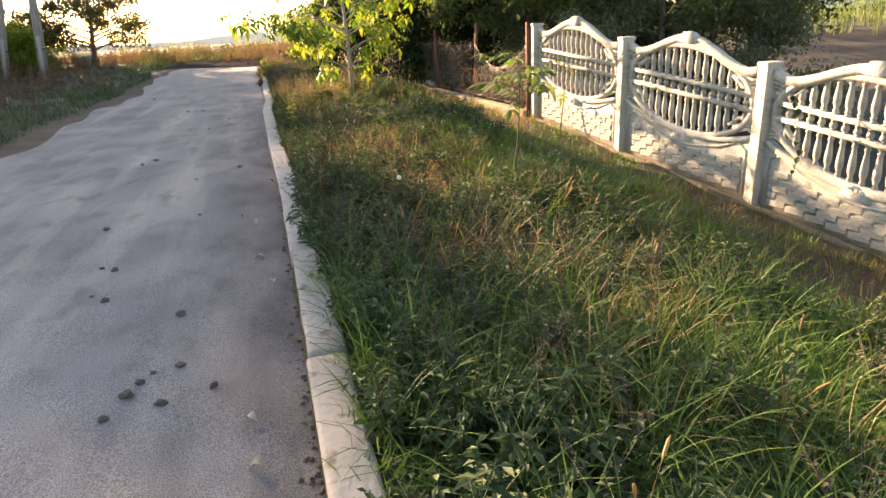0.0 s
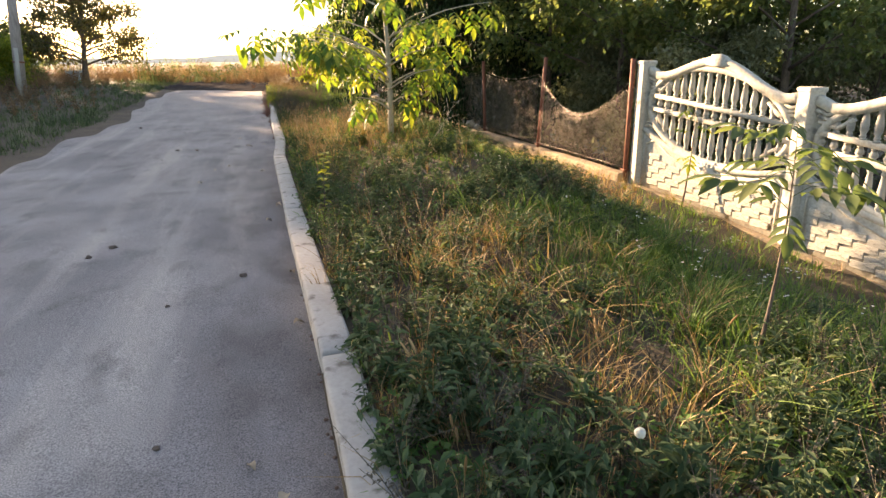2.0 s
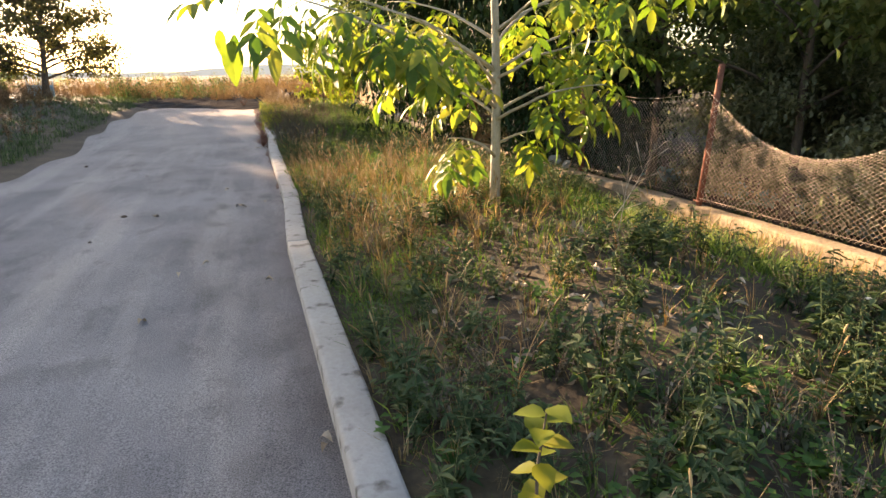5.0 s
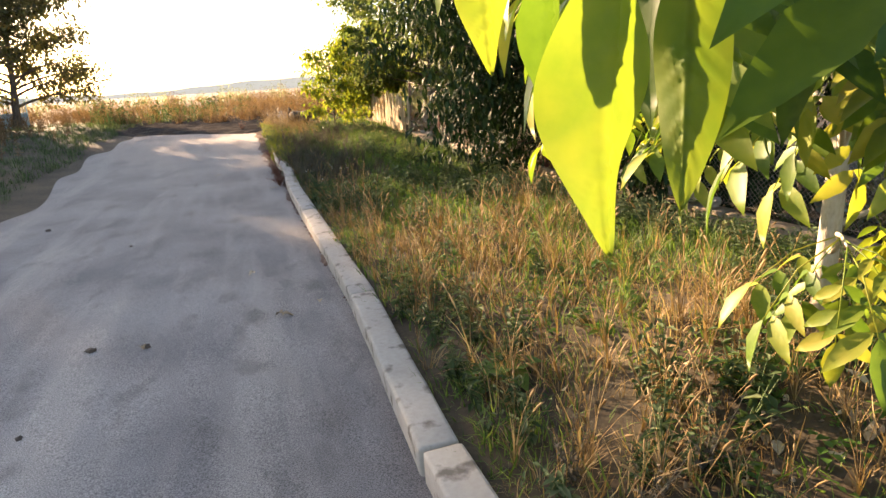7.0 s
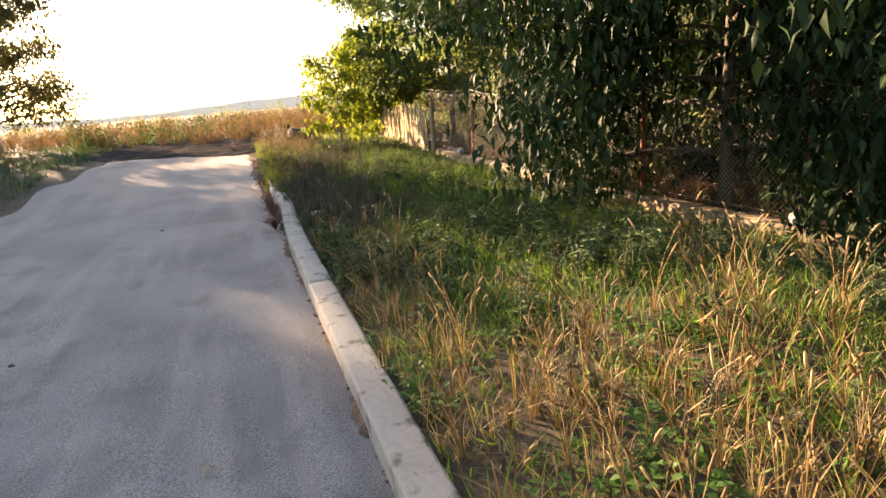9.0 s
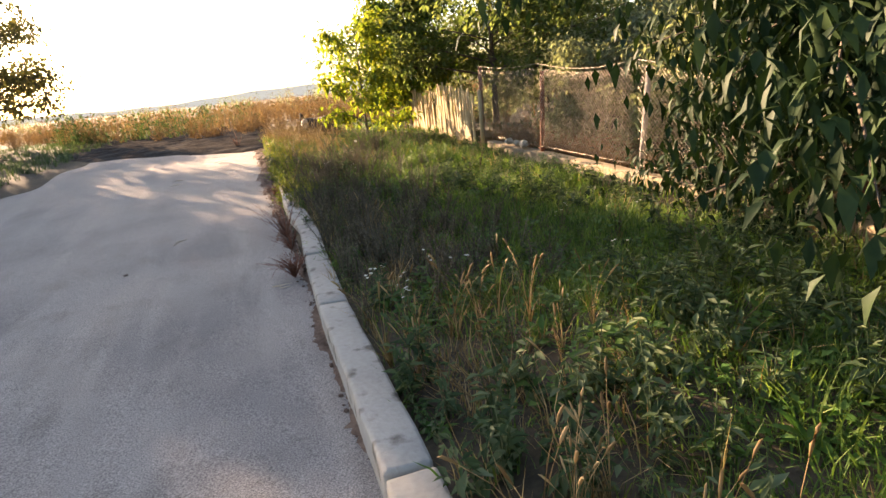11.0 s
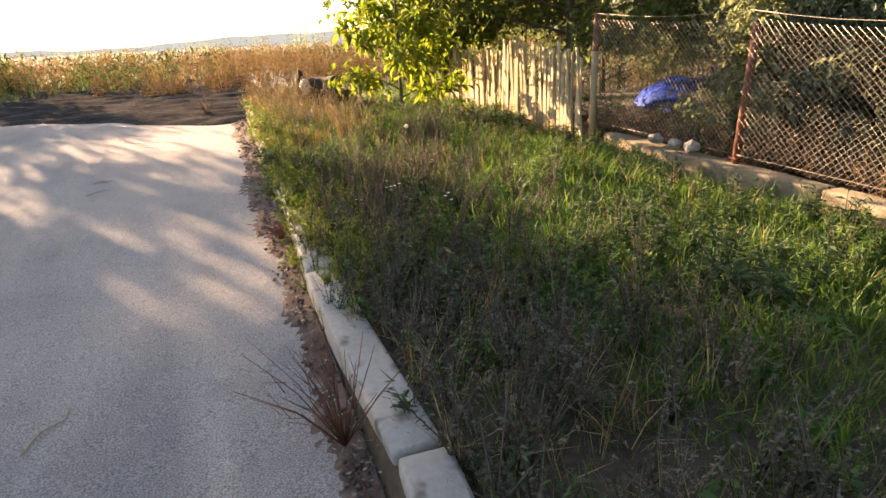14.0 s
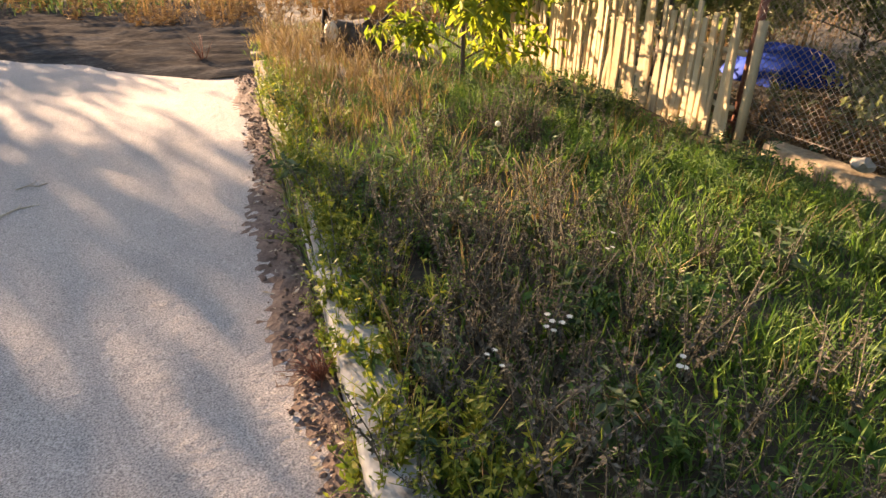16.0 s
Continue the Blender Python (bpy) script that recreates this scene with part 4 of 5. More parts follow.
def foxtail(h, seed):
    r = np.random.default_rng(seed)
    out = []
    for _ in range(4):
        a, b = r.uniform(0, 6.283), r.uniform(0.1, 0.35)
        hh = h * r.uniform(0.7, 1.1)
        q = np.linspace(0, 1, 5)
        p = np.stack((math.cos(a) * b * hh * q ** 2, math.sin(a) * b * hh * q ** 2, hh * (q - 0.12 * q ** 4)), 1)
        out.append(tube_np(p, (0.0018, 0.0016, 0.0014, 0.001, 0.001), 3))
        d = p[-1] - p[-2]
        d /= np.linalg.norm(d)
        e = p[-1]
        L = r.uniform(0.05, 0.09)
        out.append(tube_np([e, e + d * L * 0.3, e + d * L * 0.75 + (0, 0, -0.006), e + d * L + (0, 0, -0.015)], (0.0015, 0.0046, 0.004, 0.001), 5))
        for _ in range(3):
            aa = r.uniform(0, 6.283)
            out.append(blade(hh * r.uniform(0.3, 0.7), 0.006, r.uniform(0.2, 0.7), aa))
    return join_np(out)


def rosette(n, L, W, seed):
    r = np.random.default_rng(seed)
    return join_np([turned(leaf(L * r.uniform(0.6, 1.1), W * r.uniform(0.7, 1.1), 0.15, 0.35), k * 2.4 + r.normal(0, 0.2), r.uniform(0.2, 0.9), (0, 0, 0.02)) for k in range(n)])


def clover(seed):
    r = np.random.default_rng(seed)
    return join_np([turned(small_leaf(0.05 * r.uniform(0.6, 1.2), 0.032, 0.15), k * 2.4 + r.normal(0, 0.3), r.uniform(0.0, 0.6), (0.05 * r.normal(), 0.05 * r.normal(), 0.05 + 0.04 * r.random())) for k in range(12)])


def scatter(name, label, category, mat, templates, n, region, keep, size, seed, tilt=0.15, lift=0.0):
    """Joined growth over a rectangle (x0, x1, y0, y1) of the ground; keep(x, y) gives the chance that a plant stands there."""
    r = np.random.default_rng(seed)
    x0, x1, y0, y1 = region
    x, y = r.uniform(x0, x1, n), r.uniform(y0, y1, n)
    ok = r.random(n) < keep(x, y)
    x, y = x[ok], y[ok]
    z = ground_z(x, y) - 0.01 + lift
    which = r.integers(0, len(templates), len(x))
    pieces = []
    for k, tm in enumerate(templates):
        s = which == k
        m = s.sum()
        if m:
            sz = r.uniform(size[0], size[1], m)[:, None] * np.ones((1, 3))
            pieces.append(spread(tm, np.stack((x[s], y[s], z[s]), 1), r.uniform(0, 6.283, m), sz, r.normal(0, tilt, m)))
    ob = thing_np(name, *join_np(pieces), mat)
    return tagged(ob, label, category, kind="stuff")


def patch(x, y, s, a, b, c=0.0):
    """Smooth blotches between 0 and 1 over the ground."""
    q = np.sin(x * 1.7 / s + a) + np.sin(y * 1.3 / s + b + 0.8 * np.sin(x / s)) + np.sin((x + y) * 0.9 / s + a * b) + np.sin((x - 1.4 * y) * 2.1 / s + b)
    return np.clip(0.5 + 0.35 * q + c, 0, 1)


def on_verge(x, y):
    edge = np.where(y > 22.2, 0.04, 0.15) + 0.03 * np.sin(y * 7) + 0.02 * np.sin(y * 17)
    return ((x > edge) & (x < fence_x(y) - np.where(y > 10.4, 0.03, 0.13))).astype(float)


def clumps(x, y, rows):
    """Chance raised round given spots: rows of x, y, radius, weight."""
    q = np.zeros_like(x)
    for cx, cy, cr, w in rows:
        q = q + w * np.exp(-((x - cx) ** 2 + ((y - cy) * 0.75) ** 2) / (cr * cr))
    return q


def dry_zone(x, y):
    near = np.exp(-((x - lerp(y, (11, 16.5), (0.95, 0.45))) / lerp(y, (10, 13, 16.5), (1.0, 0.75, 0.5))) ** 2)
    band = near * lerp(y, (0, 4, 10, 13, 15.5, 17, 18.4, 19.2, 26, 28, 31), (0.1, 0.15, 0.3, 0.55, 0.45, 0.25, 0.15, 0.0, 0.15, 0.9, 1.2))
    band = band * np.where((y > 8.3) & (y < 11.8) & (x > 0.8), 0.35, 1)
    spots = clumps(x, y, ((1.2, 3.1, 0.55, 1.0), (1.6, 3.1, 0.4, 0.7), (1.3, 7.5, 0.6, 0.9), (1.2, 12.3, 0.7, 0.9), (0.38, 18.1, 0.4, 1.4), (1.7, 15.2, 0.6, 0.5), (1.2, 25.2, 0.6, 0.5), (2.2, 24.4, 0.5, 0.4), (1.0, 26.5, 0.6, 0.5), (0.3, 27.4, 0.5, 1.3), (0.4, 28.6, 0.55, 1.3)))
    lawn = 1 - 0.9 * np.clip((y - 14.5) / 2, 0, 1) * np.clip((x - 0.6) / 0.6, 0, 1) * (y < 24)
    return np.clip(patch(x, y, 1.1, 1.0, 2.0, -0.42) * lawn + band + spots, 0, 1)


def weed_zone(x, y):
    near = np.exp(-((x - 0.6) / 0.7) ** 2)
    return np.clip(patch(x, y, 0.9, 3.0, 0.7, -0.42) + near * lerp(y, (0, 2, 5, 9, 11, 17), (0.5, 0.8, 1.0, 0.7, 0.15, 0.05)), 0, 1) * lerp(y, (18, 19), (1, 0.3))


def withered_zone(x, y):
    strip = np.exp(-(np.maximum(0, x - 0.55) / 0.75) ** 2) * lerp(y, (18.6, 19.3, 23.2, 24.6, 25.5), (0, 1, 1, 0.4, 0.1))
    return np.clip(strip + 0.22 * weed_zone(x, y) * (y < 10) + clumps(x, y, ((1.0, 24.0, 0.5, 0.6), (1.6, 25.8, 0.4, 0.6))), 0, 1)


N, F = (0.02, 3.2, 0.4, 27.0), (0.02, 6.3, -1.0, 33.0)
G_T = [tuft(13, 0.10, 0.0056, s, 1.2, 0.08) for s in (1, 2, 3, 4)]
D_T = [tuft(10, 0.24, 0.0042, s, 0.95) for s in (5, 6, 7)]


def green(x, y):
    return on_verge(x, y) * np.clip(1.0 - 0.6 * weed_zone(x, y) - 0.75 * dry_zone(x, y) - 0.35 * withered_zone(x, y), 0.12, 1) * np.where((x > 0.7) & (x < 2.6) & (y > 8.6) & (y < 12.4), 0.28, 1) * np.where((x < 2.0) & (y > 3.6) & (y < 7.5), 0.6, 1)


scatter("green_grass", "green verge grass", "grass", M_GRASS, G_T, 33000, N, green, (0.5, 1.6), 101, 0.45)
scatter("green_grass", "green grass along the fences", "grass", M_GRASS, G_T, 12000, F, lambda x, y: green(x, y) * ((x > 2.9) | (y > 26)), (0.7, 1.7), 100, 0.3)
scatter("dry_grass", "straw-coloured dry grass among the green", "grass", M_DRY, D_T, 15000, F, lambda x, y: on_verge(x, y) * np.clip(dry_zone(x, y) * 0.9 + 0.06, 0, 1), (0.45, 1.35), 102, 0.35)


def arching(n, h, w, seed):
    """A clump of long grass, its blades bent right over."""
    r = np.random.default_rng(seed)
    out = []
    for _ in range(n):
        a, q = r.uniform(0, 6.283), 0.07 * math.sqrt(r.random())
        out.append(blade(h * r.uniform(0.5, 1.1), w * r.uniform(0.7, 1.3), r.uniform(0.5, 1.35), a, (q * math.cos(a), q * math.sin(a), -0.01), 4))
    return join_np(out)


LONG = ((0.2, 2.3, 0.3, 0.8), (0.22, 3.2, 0.22, 0.8), (0.55, 2.6, 0.6, 0.9), (1.4, 1.9, 0.8, 0.6), (2.4, 3.2, 0.8, 0.45), (2.4, 5.6, 0.7, 0.3), (2.6, 7.4, 0.7, 0.6), (3.3, 5.2, 0.8, 0.7), (0.35, 4.6, 0.25, 0.6))
scatter("long_grass", "long arching green grass blades on the verge", "grass", M_GRASS, [arching(14, 0.36, 0.0075, s) for s in (71, 72, 73)], 3200, (0.15, 4.2, 0.6, 9), lambda x, y: on_verge(x, y) * np.clip(clumps(x, y, LONG), 0, 1), (0.55, 1.15), 122, 0.25)
scatter("long_dry_grass", "long bleached bent grass in clumps", "grass", M_DRY, [arching(13, 0.34, 0.006, s) for s in (74, 75, 76)], 1500, (0.15, 3.4, 0.8, 13), lambda x, y: on_verge(x, y) * np.clip(clumps(x, y, ((1.2, 3.1, 0.5, 0.9), (1.75, 3.3, 0.4, 0.7), (1.0, 2.0, 0.4, 0.4), (1.35, 7.3, 0.6, 0.7), (2.0, 6.2, 0.6, 0.4), (0.9, 5.2, 0.5, 0.4), (1.6, 12.4, 0.5, 0.5))) + 0.03, 0, 1), (0.5, 1.15), 123, 0.35)
scatter("weeds", "grey-green leafy weeds", "weeds", M_WEED, [sprig(0.24, s, flat_leaf(0.062, 0.022), 4, 11) for s in (11, 12, 13, 10)], 5600, N, lambda x, y: on_verge(x, y) * np.clip(weed_zone(x, y) * 0.85 + 0.05, 0, 1), (0.5, 1.4), 103, 0.25)
scatter("withered_weeds", "brown withered weeds with small seed heads", "weeds", M_BROWN, [sprig(0.40, s, flat_leaf(0.026, 0.013), 7, 17) for s in (14, 15, 16, 17)], 8000, (0.02, 3.0, 0.4, 27), lambda x, y: on_verge(x, y) * np.clip(withered_zone(x, y) * 0.7 + 0.015, 0, 1), (0.42, 1.05), 104, 0.2)
scatter("foxtail_grass", "ripe foxtail grass beside the kerb", "grass", M_DRY, [foxtail(0.42, s) for s in (21, 22, 23)], 3400, (0.16, 2.6, 0, 31), lambda x, y: on_verge(x, y) * np.clip(dry_zone(x, y) * lerp(y, (0, 10, 12, 16.5, 18.4, 19.2, 26, 27.2), (0.08, 0.1, 0.5, 0.5, 0.25, 0.02, 0.05, 1.2)), 0, 1), (0.65, 1.15), 105, 0.15)
scatter("broad_leaf_herbs", "low broad-leaved herbs in the grass", "herbs", M_HERB, [rosette(7, 0.10, 0.045, 31), clover(32), clover(33), clover(36), clover(37)], 11000, N, lambda x, y: on_verge(x, y) * np.clip(patch(x, y, 0.7, 5, 4, -0.42) + clumps(x, y, ((1.75, 17.8, 1.0, 1.1), (0.8, 1.7, 0.6, 1.0), (0.4, 3.9, 0.35, 1.0), (2.6, 19.8, 0.8, 0.4))), 0, 1) * 0.6, (0.35, 1.15), 106, 0.2)
scatter("leafy_herbs", "low yellow-green leafy herbs on the verge", "herbs", M_GRASS, [sprig(0.17, s, flat_leaf(0.034, 0.017), 3, 11) for s in (81, 82, 83)], 2300, (0.1, 3.4, 21.5, 29), lambda x, y: on_verge(x, y) * np.clip(patch(x, y, 0.6, 2, 5, 0.05), 0, 1), (0.5, 1.3), 124, 0.3)
scatter("edge_herbs", "yellow-green herbs spilling over the kerb", "herbs", M_YELLOW, [sprig(0.2, s, small_leaf(0.035, 0.016), 5, 8) for s in (34, 35)], 450, (-0.02, 0.5, 22.4, 28), lambda x, y: np.exp(-(np.maximum(0, x - 0.12) / 0.25) ** 2), (0.5, 1.2), 112, 0.4, 0.03)
# across the lane and beyond its end
scatter("far_verge_grass", "dull green and brown grass edge across the lane", "grass", M_WEED, [tuft(9, 0.16, 0.009, s, 0.8, 0.1) for s in (8, 9)], 7000, (-9, -4.0, 6, 40), lambda x, y: ((x < -4.05 + 0.15 * np.sin(y * 1.3)) * np.clip(1.2 - (-4.1 - x) * 0.4, 0.15, 1)), (0.7, 1.5), 107, 0.2)
scatter("far_verge_weeds", "tall brown dry weeds across the lane", "weeds", M_RUSSET, [sprig(0.7, s, flat_leaf(0.09, 0.03), 6, 8) for s in (41, 42, 43)], 1200, (-12, -4.7, 6, 42), lambda x, y: np.clip((-4.7 - x) * 0.7, 0, 1) * (0.45 + 0.55 * patch(x, y, 2, 1, 1)) * np.where((y > 32) & (x > -8.5), 0.12, 1), (0.6, 1.15), 108, 0.15)


def field_edge(x):
    return np.where(x > 0, 32.4, dirt_edge(x) + 3.4)


def field_tuft(seed, h):
    r = np.random.default_rng(seed)
    out = [blade(h * r.uniform(0.6, 1.1), 0.03, r.uniform(0.05, 0.4), a, (0.3 * math.cos(a * 3), 0.3 * math.sin(a * 3), 0), 2) for a in r.uniform(0, 6.283, 10)]
    lf = flat_leaf(0.14, 0.05)
    for _ in range(22):
        a, q, z = r.uniform(0, 6.283), 0.4 * math.sqrt(r.random()), h * r.uniform(0.25, 1.05)
        out.append(turned((lf[0] * r.uniform(0.6, 1.4), lf[1]), r.uniform(0, 6.283), r.uniform(-0.3, 1.3), (q * math.cos(a), q * math.sin(a), z)))
    return join_np(out)


FT = [field_tuft(s, 1.0) for s in (51, 52, 53, 54)]
scatter("field_growth", "tall russet dry weeds and grass of the open field", "weeds", M_RUSSET, FT, 3800, (-34, 20, 31.5, 62), lambda x, y: np.clip((y - field_edge(x) - 0.5 * np.sin(x)) * 0.8, 0, 1) * (0.45 + 0.55 * patch(x, y, 3, 1, 2)), (0.4, 0.9), 109, 0.1)
scatter("field_edge_growth", "dense dry brown weeds along the dirt track", "weeds", M_RUSSET, [sprig(0.8, s, flat_leaf(0.1, 0.035), 7, 12) for s in (44, 45)], 2300, (-22, 8, 31.5, 42), lambda x, y: np.clip((y - field_edge(x) - 0.3 * np.sin(1.3 * x)) * 1.2, 0, 1) * (y < field_edge(x) + 4) * (0.4 + 0.6 * patch(x, y, 2, 3, 1)), (0.5, 1.05), 121, 0.12)
scatter("field_growth_far", "russet growth of the distant field", "weeds", M_RUSSET, FT, 1100, (-150, 80, 60, 190), lambda x, y: np.ones_like(x), (1.0, 1.6), 110, 0.1)
scatter("field_bushes", "low green bushes at the edge of the field", "bushes", M_WEED, [field_tuft(s, 0.7) for s in (61, 62)], 1400, (-30, 12, 32.0, 46), lambda x, y: (y > field_edge(x)) * patch(x, y, 2.5, 4, 1, -0.2), (0.5, 1.2), 111, 0.1)
scatter("field_scrub", "olive and pale green scrub far out in the field", "bushes", M_SILVER, [field_tuft(s, 1.1) for s in (63, 64)], 500, (-60, 60, 60, 130), lambda x, y: patch(x, y, 9, 2, 1, -0.1), (1.2, 2.0), 113, 0.1)
scatter("garden_growth", "dry weeds and low plants of the garden beds", "weeds", M_WEED, [sprig(0.4, s, flat_leaf(0.07, 0.03), 5, 9) for s in (65, 66)], 1200, (3.9, 12, 8, 32), lambda x, y: (x > fence_x(y) + 0.25) * patch(x, y, 1.6, 2, 5, -0.1) * np.where((y > 12) & (y < 18) & (x > 5.5), 0.6, 1), (0.5, 1.2), 114, 0.2)
scatter("garden_russet", "reddish withered plants behind the netting", "weeds", M_RUSSET, [sprig(0.5, s, flat_leaf(0.07, 0.03), 5, 9) for s in (67, 68)], 550, (3.8, 6.5, 19, 27), lambda x, y: (x > fence_x(y) + 0.2) * 0.8, (0.5, 1.2), 115, 0.2)
scatter("far_woods", "distant green trees beyond the gardens", "woods", M_LEAF, [field_tuft(s, 1.0) for s in (69, 70)], 600, (20, 70, 32, 80), lambda x, y: np.ones_like(x) * 0.8, (1.5, 2.8), 116, 0.1)

scatter("leaf_litter", "dry fallen walnut leaves on bare soil under the tree", "leaf litter", M_DEAD, [turned(leaf(0.09, 0.045, 0.3, 0.1), 0, 0.1, (0, 0, 0.02)), turned(leaf(0.07, 0.04, -0.2, -0.3), 0, 0.5, (0, 0, 0.015)), turned(leaf(0.06, 0.03, 0.5, 0.4), 0, -0.1, (0, 0, 0.03))], 1400, (0.6, 2.8, 8.4, 12.8), lambda x, y: clumps(x, y, ((1.35, 10.1, 0.7, 0.9), (1.2, 11.4, 0.6, 0.7), (1.8, 9.0, 0.6, 0.5))), (0.4, 1.1), 120, 0.3)

# ---- things on the verge, the lane and around ----


def lump(name, radius, seed, mat, at, squash=0.7, parent=None, rough=0.35, rot=0.0):
    """An uneven stone or clod."""
    bm = bmesh.new()
    bmesh.ops.create_icosphere(bm, subdivisions=2, radius=radius)
    for v in bm.verts:
        v.co *= 1 + rough * noise.noise(v.co / radius * 1.3 + Vector((seed * 3.7, 0, 0)))
        v.co.z *= squash
    ob = part(name, bm, mat, parent)
    ob.matrix_basis = pose(*at, 0, 0, rot)
    return ob


# two leaning poles across the lane
for (x, y), h, lean, rad, lab in (((-7.55, 26.2), 6.5, 5.0, 0.16, "leaning weathered grey utility pole"), ((-8.95, 26.6), 6.5, 10.0, 0.13, "thin pale utility pole beside the lane")):
    pole = tagged(new("utility_pole"), lab, "pole", "poles across the lane")
    thing_np("shaft", *tube_np([(0, 0, -0.5), (0, 0, h / 2), (0, 0, h)], (rad, rad * 0.88, rad * 0.75), 12), M_POLE, pole, smooth=True)
    thing_np("brace", *tube_np([(0.02, -rad - 0.05, -0.3), (0.02, -rad - 0.03, 1.7)], (0.07, 0.06), 8), M_STONE, pole, smooth=True)
    thing_np("band", *lathe([(rad * 1.04, 1.25), (rad * 1.08, 1.26), (rad * 1.08, 1.29), (rad * 1.04, 1.30)], 12), M_RUST, pole)
    pole.matrix_basis = pose(x, y, 0.2, 0, lean, 0)

# pale blue barred gate
gate = tagged(new("metal_gate"), "pale blue painted gate of metal bars across the lane", "gate")
GW, GH = 1.05, 1.65
for a, b in (((0, 0), (0, GH)), ((GW, 0), (GW, GH)), ((0, GH), (GW, GH)), ((0, 0.12), (GW, 0.12)), ((0, 0.85), (GW, 0.85))):
    thing_np("gate_frame", *tube_np([(a[0], 0, a[1]), (b[0], 0, b[1])], (0.03, 0.03), 6), M_GATE, gate)
for k in range(1, 12):
    thing_np("bar", *tube_np([(GW * k / 12, 0, 0.12), (GW * k / 12, 0, GH + 0.05 * math.sin(math.pi * k / 12))], (0.014, 0.014), 5), M_GATE, gate)
bm = bmesh.new()
box(bm, 0.03, 0.012, 0.15, GW - 0.03, 0.02, 0.83, 0.002)
part("sheet", bm, M_GATE, gate)
gate.matrix_basis = pose(-10.35, 42, 0.12, 0, 0, 6)

# uprooted stump
stump = tagged(new("tree_stump"), "dark uprooted tree stump with a pale sawn end in dry grass", "stump")
lump("root_plate", 0.3, 4, M_STUMP, (0.07, 0, 0.22), 0.85, stump, 0.9)
thing_np("log", *tube_np([(0.1, 0.0, 0.3), (-0.12, -0.08, 0.35), (-0.22, -0.12, 0.36)], (0.14, 0.12, 0.11), 12), M_STUMP, stump, smooth=True)
thing_np("sawn_end", *lathe([(0.105, 0), (0.105, 0.012), (0.06, 0.014)], 14), M_CUT, stump).matrix_basis = Matrix.Translation((-0.22, -0.12, 0.36)) @ Vector((-0.9, -0.4, 0.05)).to_track_quat("Z", "Y").to_matrix().to_4x4()
for k in range(7):
    a = k * 0.9
    r2 = np.random.default_rng(k)
    p = [(0.07 + 0.15 * math.cos(a), 0.15 * math.sin(a), 0.24), (0.07 + 0.3 * math.cos(a), 0.3 * math.sin(a), 0.26 + 0.15 * r2.normal()), (0.07 + 0.42 * math.cos(a + 0.3), 0.42 * math.sin(a + 0.3), 0.2 + 0.2 * r2.normal())]
    thing_np("root", *tube_np(p, (0.05, 0.03, 0.01), 6), M_STUMP, stump, smooth=True)
stump.matrix_basis = pose(1.15, 29.5, float(ground_z(1.15, 29.5)) - 0.11, 0, 0, 10) @ Matrix.Scale(1.1, 4)

# stones on the low wall
for i, (y, rr) in enumerate(((24.6, 0.07), (24.35, 0.06), (24.15, 0.075), (17.05, 0.10), (16.25, 0.09), (15.95, 0.11), (15.6, 0.07))):
    x, z = wire_xz(y)
    tagged(lump("stone", rr, i, M_STONE, (x - 0.04, y, z + 0.06 + rr * 0.4), 0.7, None, 0.5, 40 * i), "pale broken stone lying on the low wall", "stone", "stones on the wall")

# heap under a blue sheet in the garden
heap = tagged(new("covered_heap"), "heap under a creased bright blue plastic sheet", "heap")
n = 28
gx, gy = np.meshgrid(np.linspace(-1, 1, n), np.linspace(-1, 1, n), indexing="ij")
rr = np.sqrt((gx) ** 2 + gy ** 2)
hz = 0.62 * np.clip(1 - rr ** 2.4, 0, 1) ** 0.6 + 0.035 * np.sin(7 * gx + 3 * gy) * np.sin(5 * gy) + 0.02 * np.sin(13 * gx)
idx = (np.arange(n - 1)[:, None] * n + np.arange(n - 1)[None]).ravel()
tri = np.concatenate((np.stack((idx, idx + n, idx + n + 1), 1), np.stack((idx, idx + n + 1, idx + 1), 1)))
inside = (rr.ravel()[tri] < 1.05).all(1)
thing_np("sheet", np.stack((gx * 0.85, gy * 1.0, hz), -1).reshape(-1, 3), tri[inside], M_BLUE, heap, smooth=True)
lump("heap_core", 0.7, 8, M_SOIL, (0, 0, 0.02), 0.6, heap)
heap.matrix_basis = pose(8.35, 29.9, float(ground_z(8.35, 29.9)) - 0.14, 0, 0, 20)

# cabbages in the garden
cab_leaf = leaf(0.22, 0.2, 0.2, 0.3)
cr = np.random.default_rng(12)
CAB = [mesh_np("cabbage_leaf", *turned((cab_leaf[0] * cr.uniform(0.7, 1.1), cab_leaf[1]), k * 2.4, cr.uniform(0.1, 1.1), (0, 0, 0.03))) for k in range(11)]
for me in CAB:
    me.materials.append(M_CABBAGE)
for row in range(3):
    for k in range(9):
        x, y = 6.3 + 0.55 * row + 0.05 * cr.normal(), 12.6 + 0.5 * k + 0.05 * cr.normal()
        ob = tagged(new("cabbage"), "blue-green cabbage plant in a garden bed", "cabbage", "cabbage bed")
        ob.matrix_basis = Matrix.Translation((x, y, float(ground_z(x, y)))) @ Matrix.Rotation(cr.uniform(0, 6), 4, "Z") @ Matrix.Diagonal((*[cr.uniform(0.8, 1.3)] * 3, 1))
        for me in CAB:
            shared("outer_leaf", me, Matrix.Identity(4), ob)

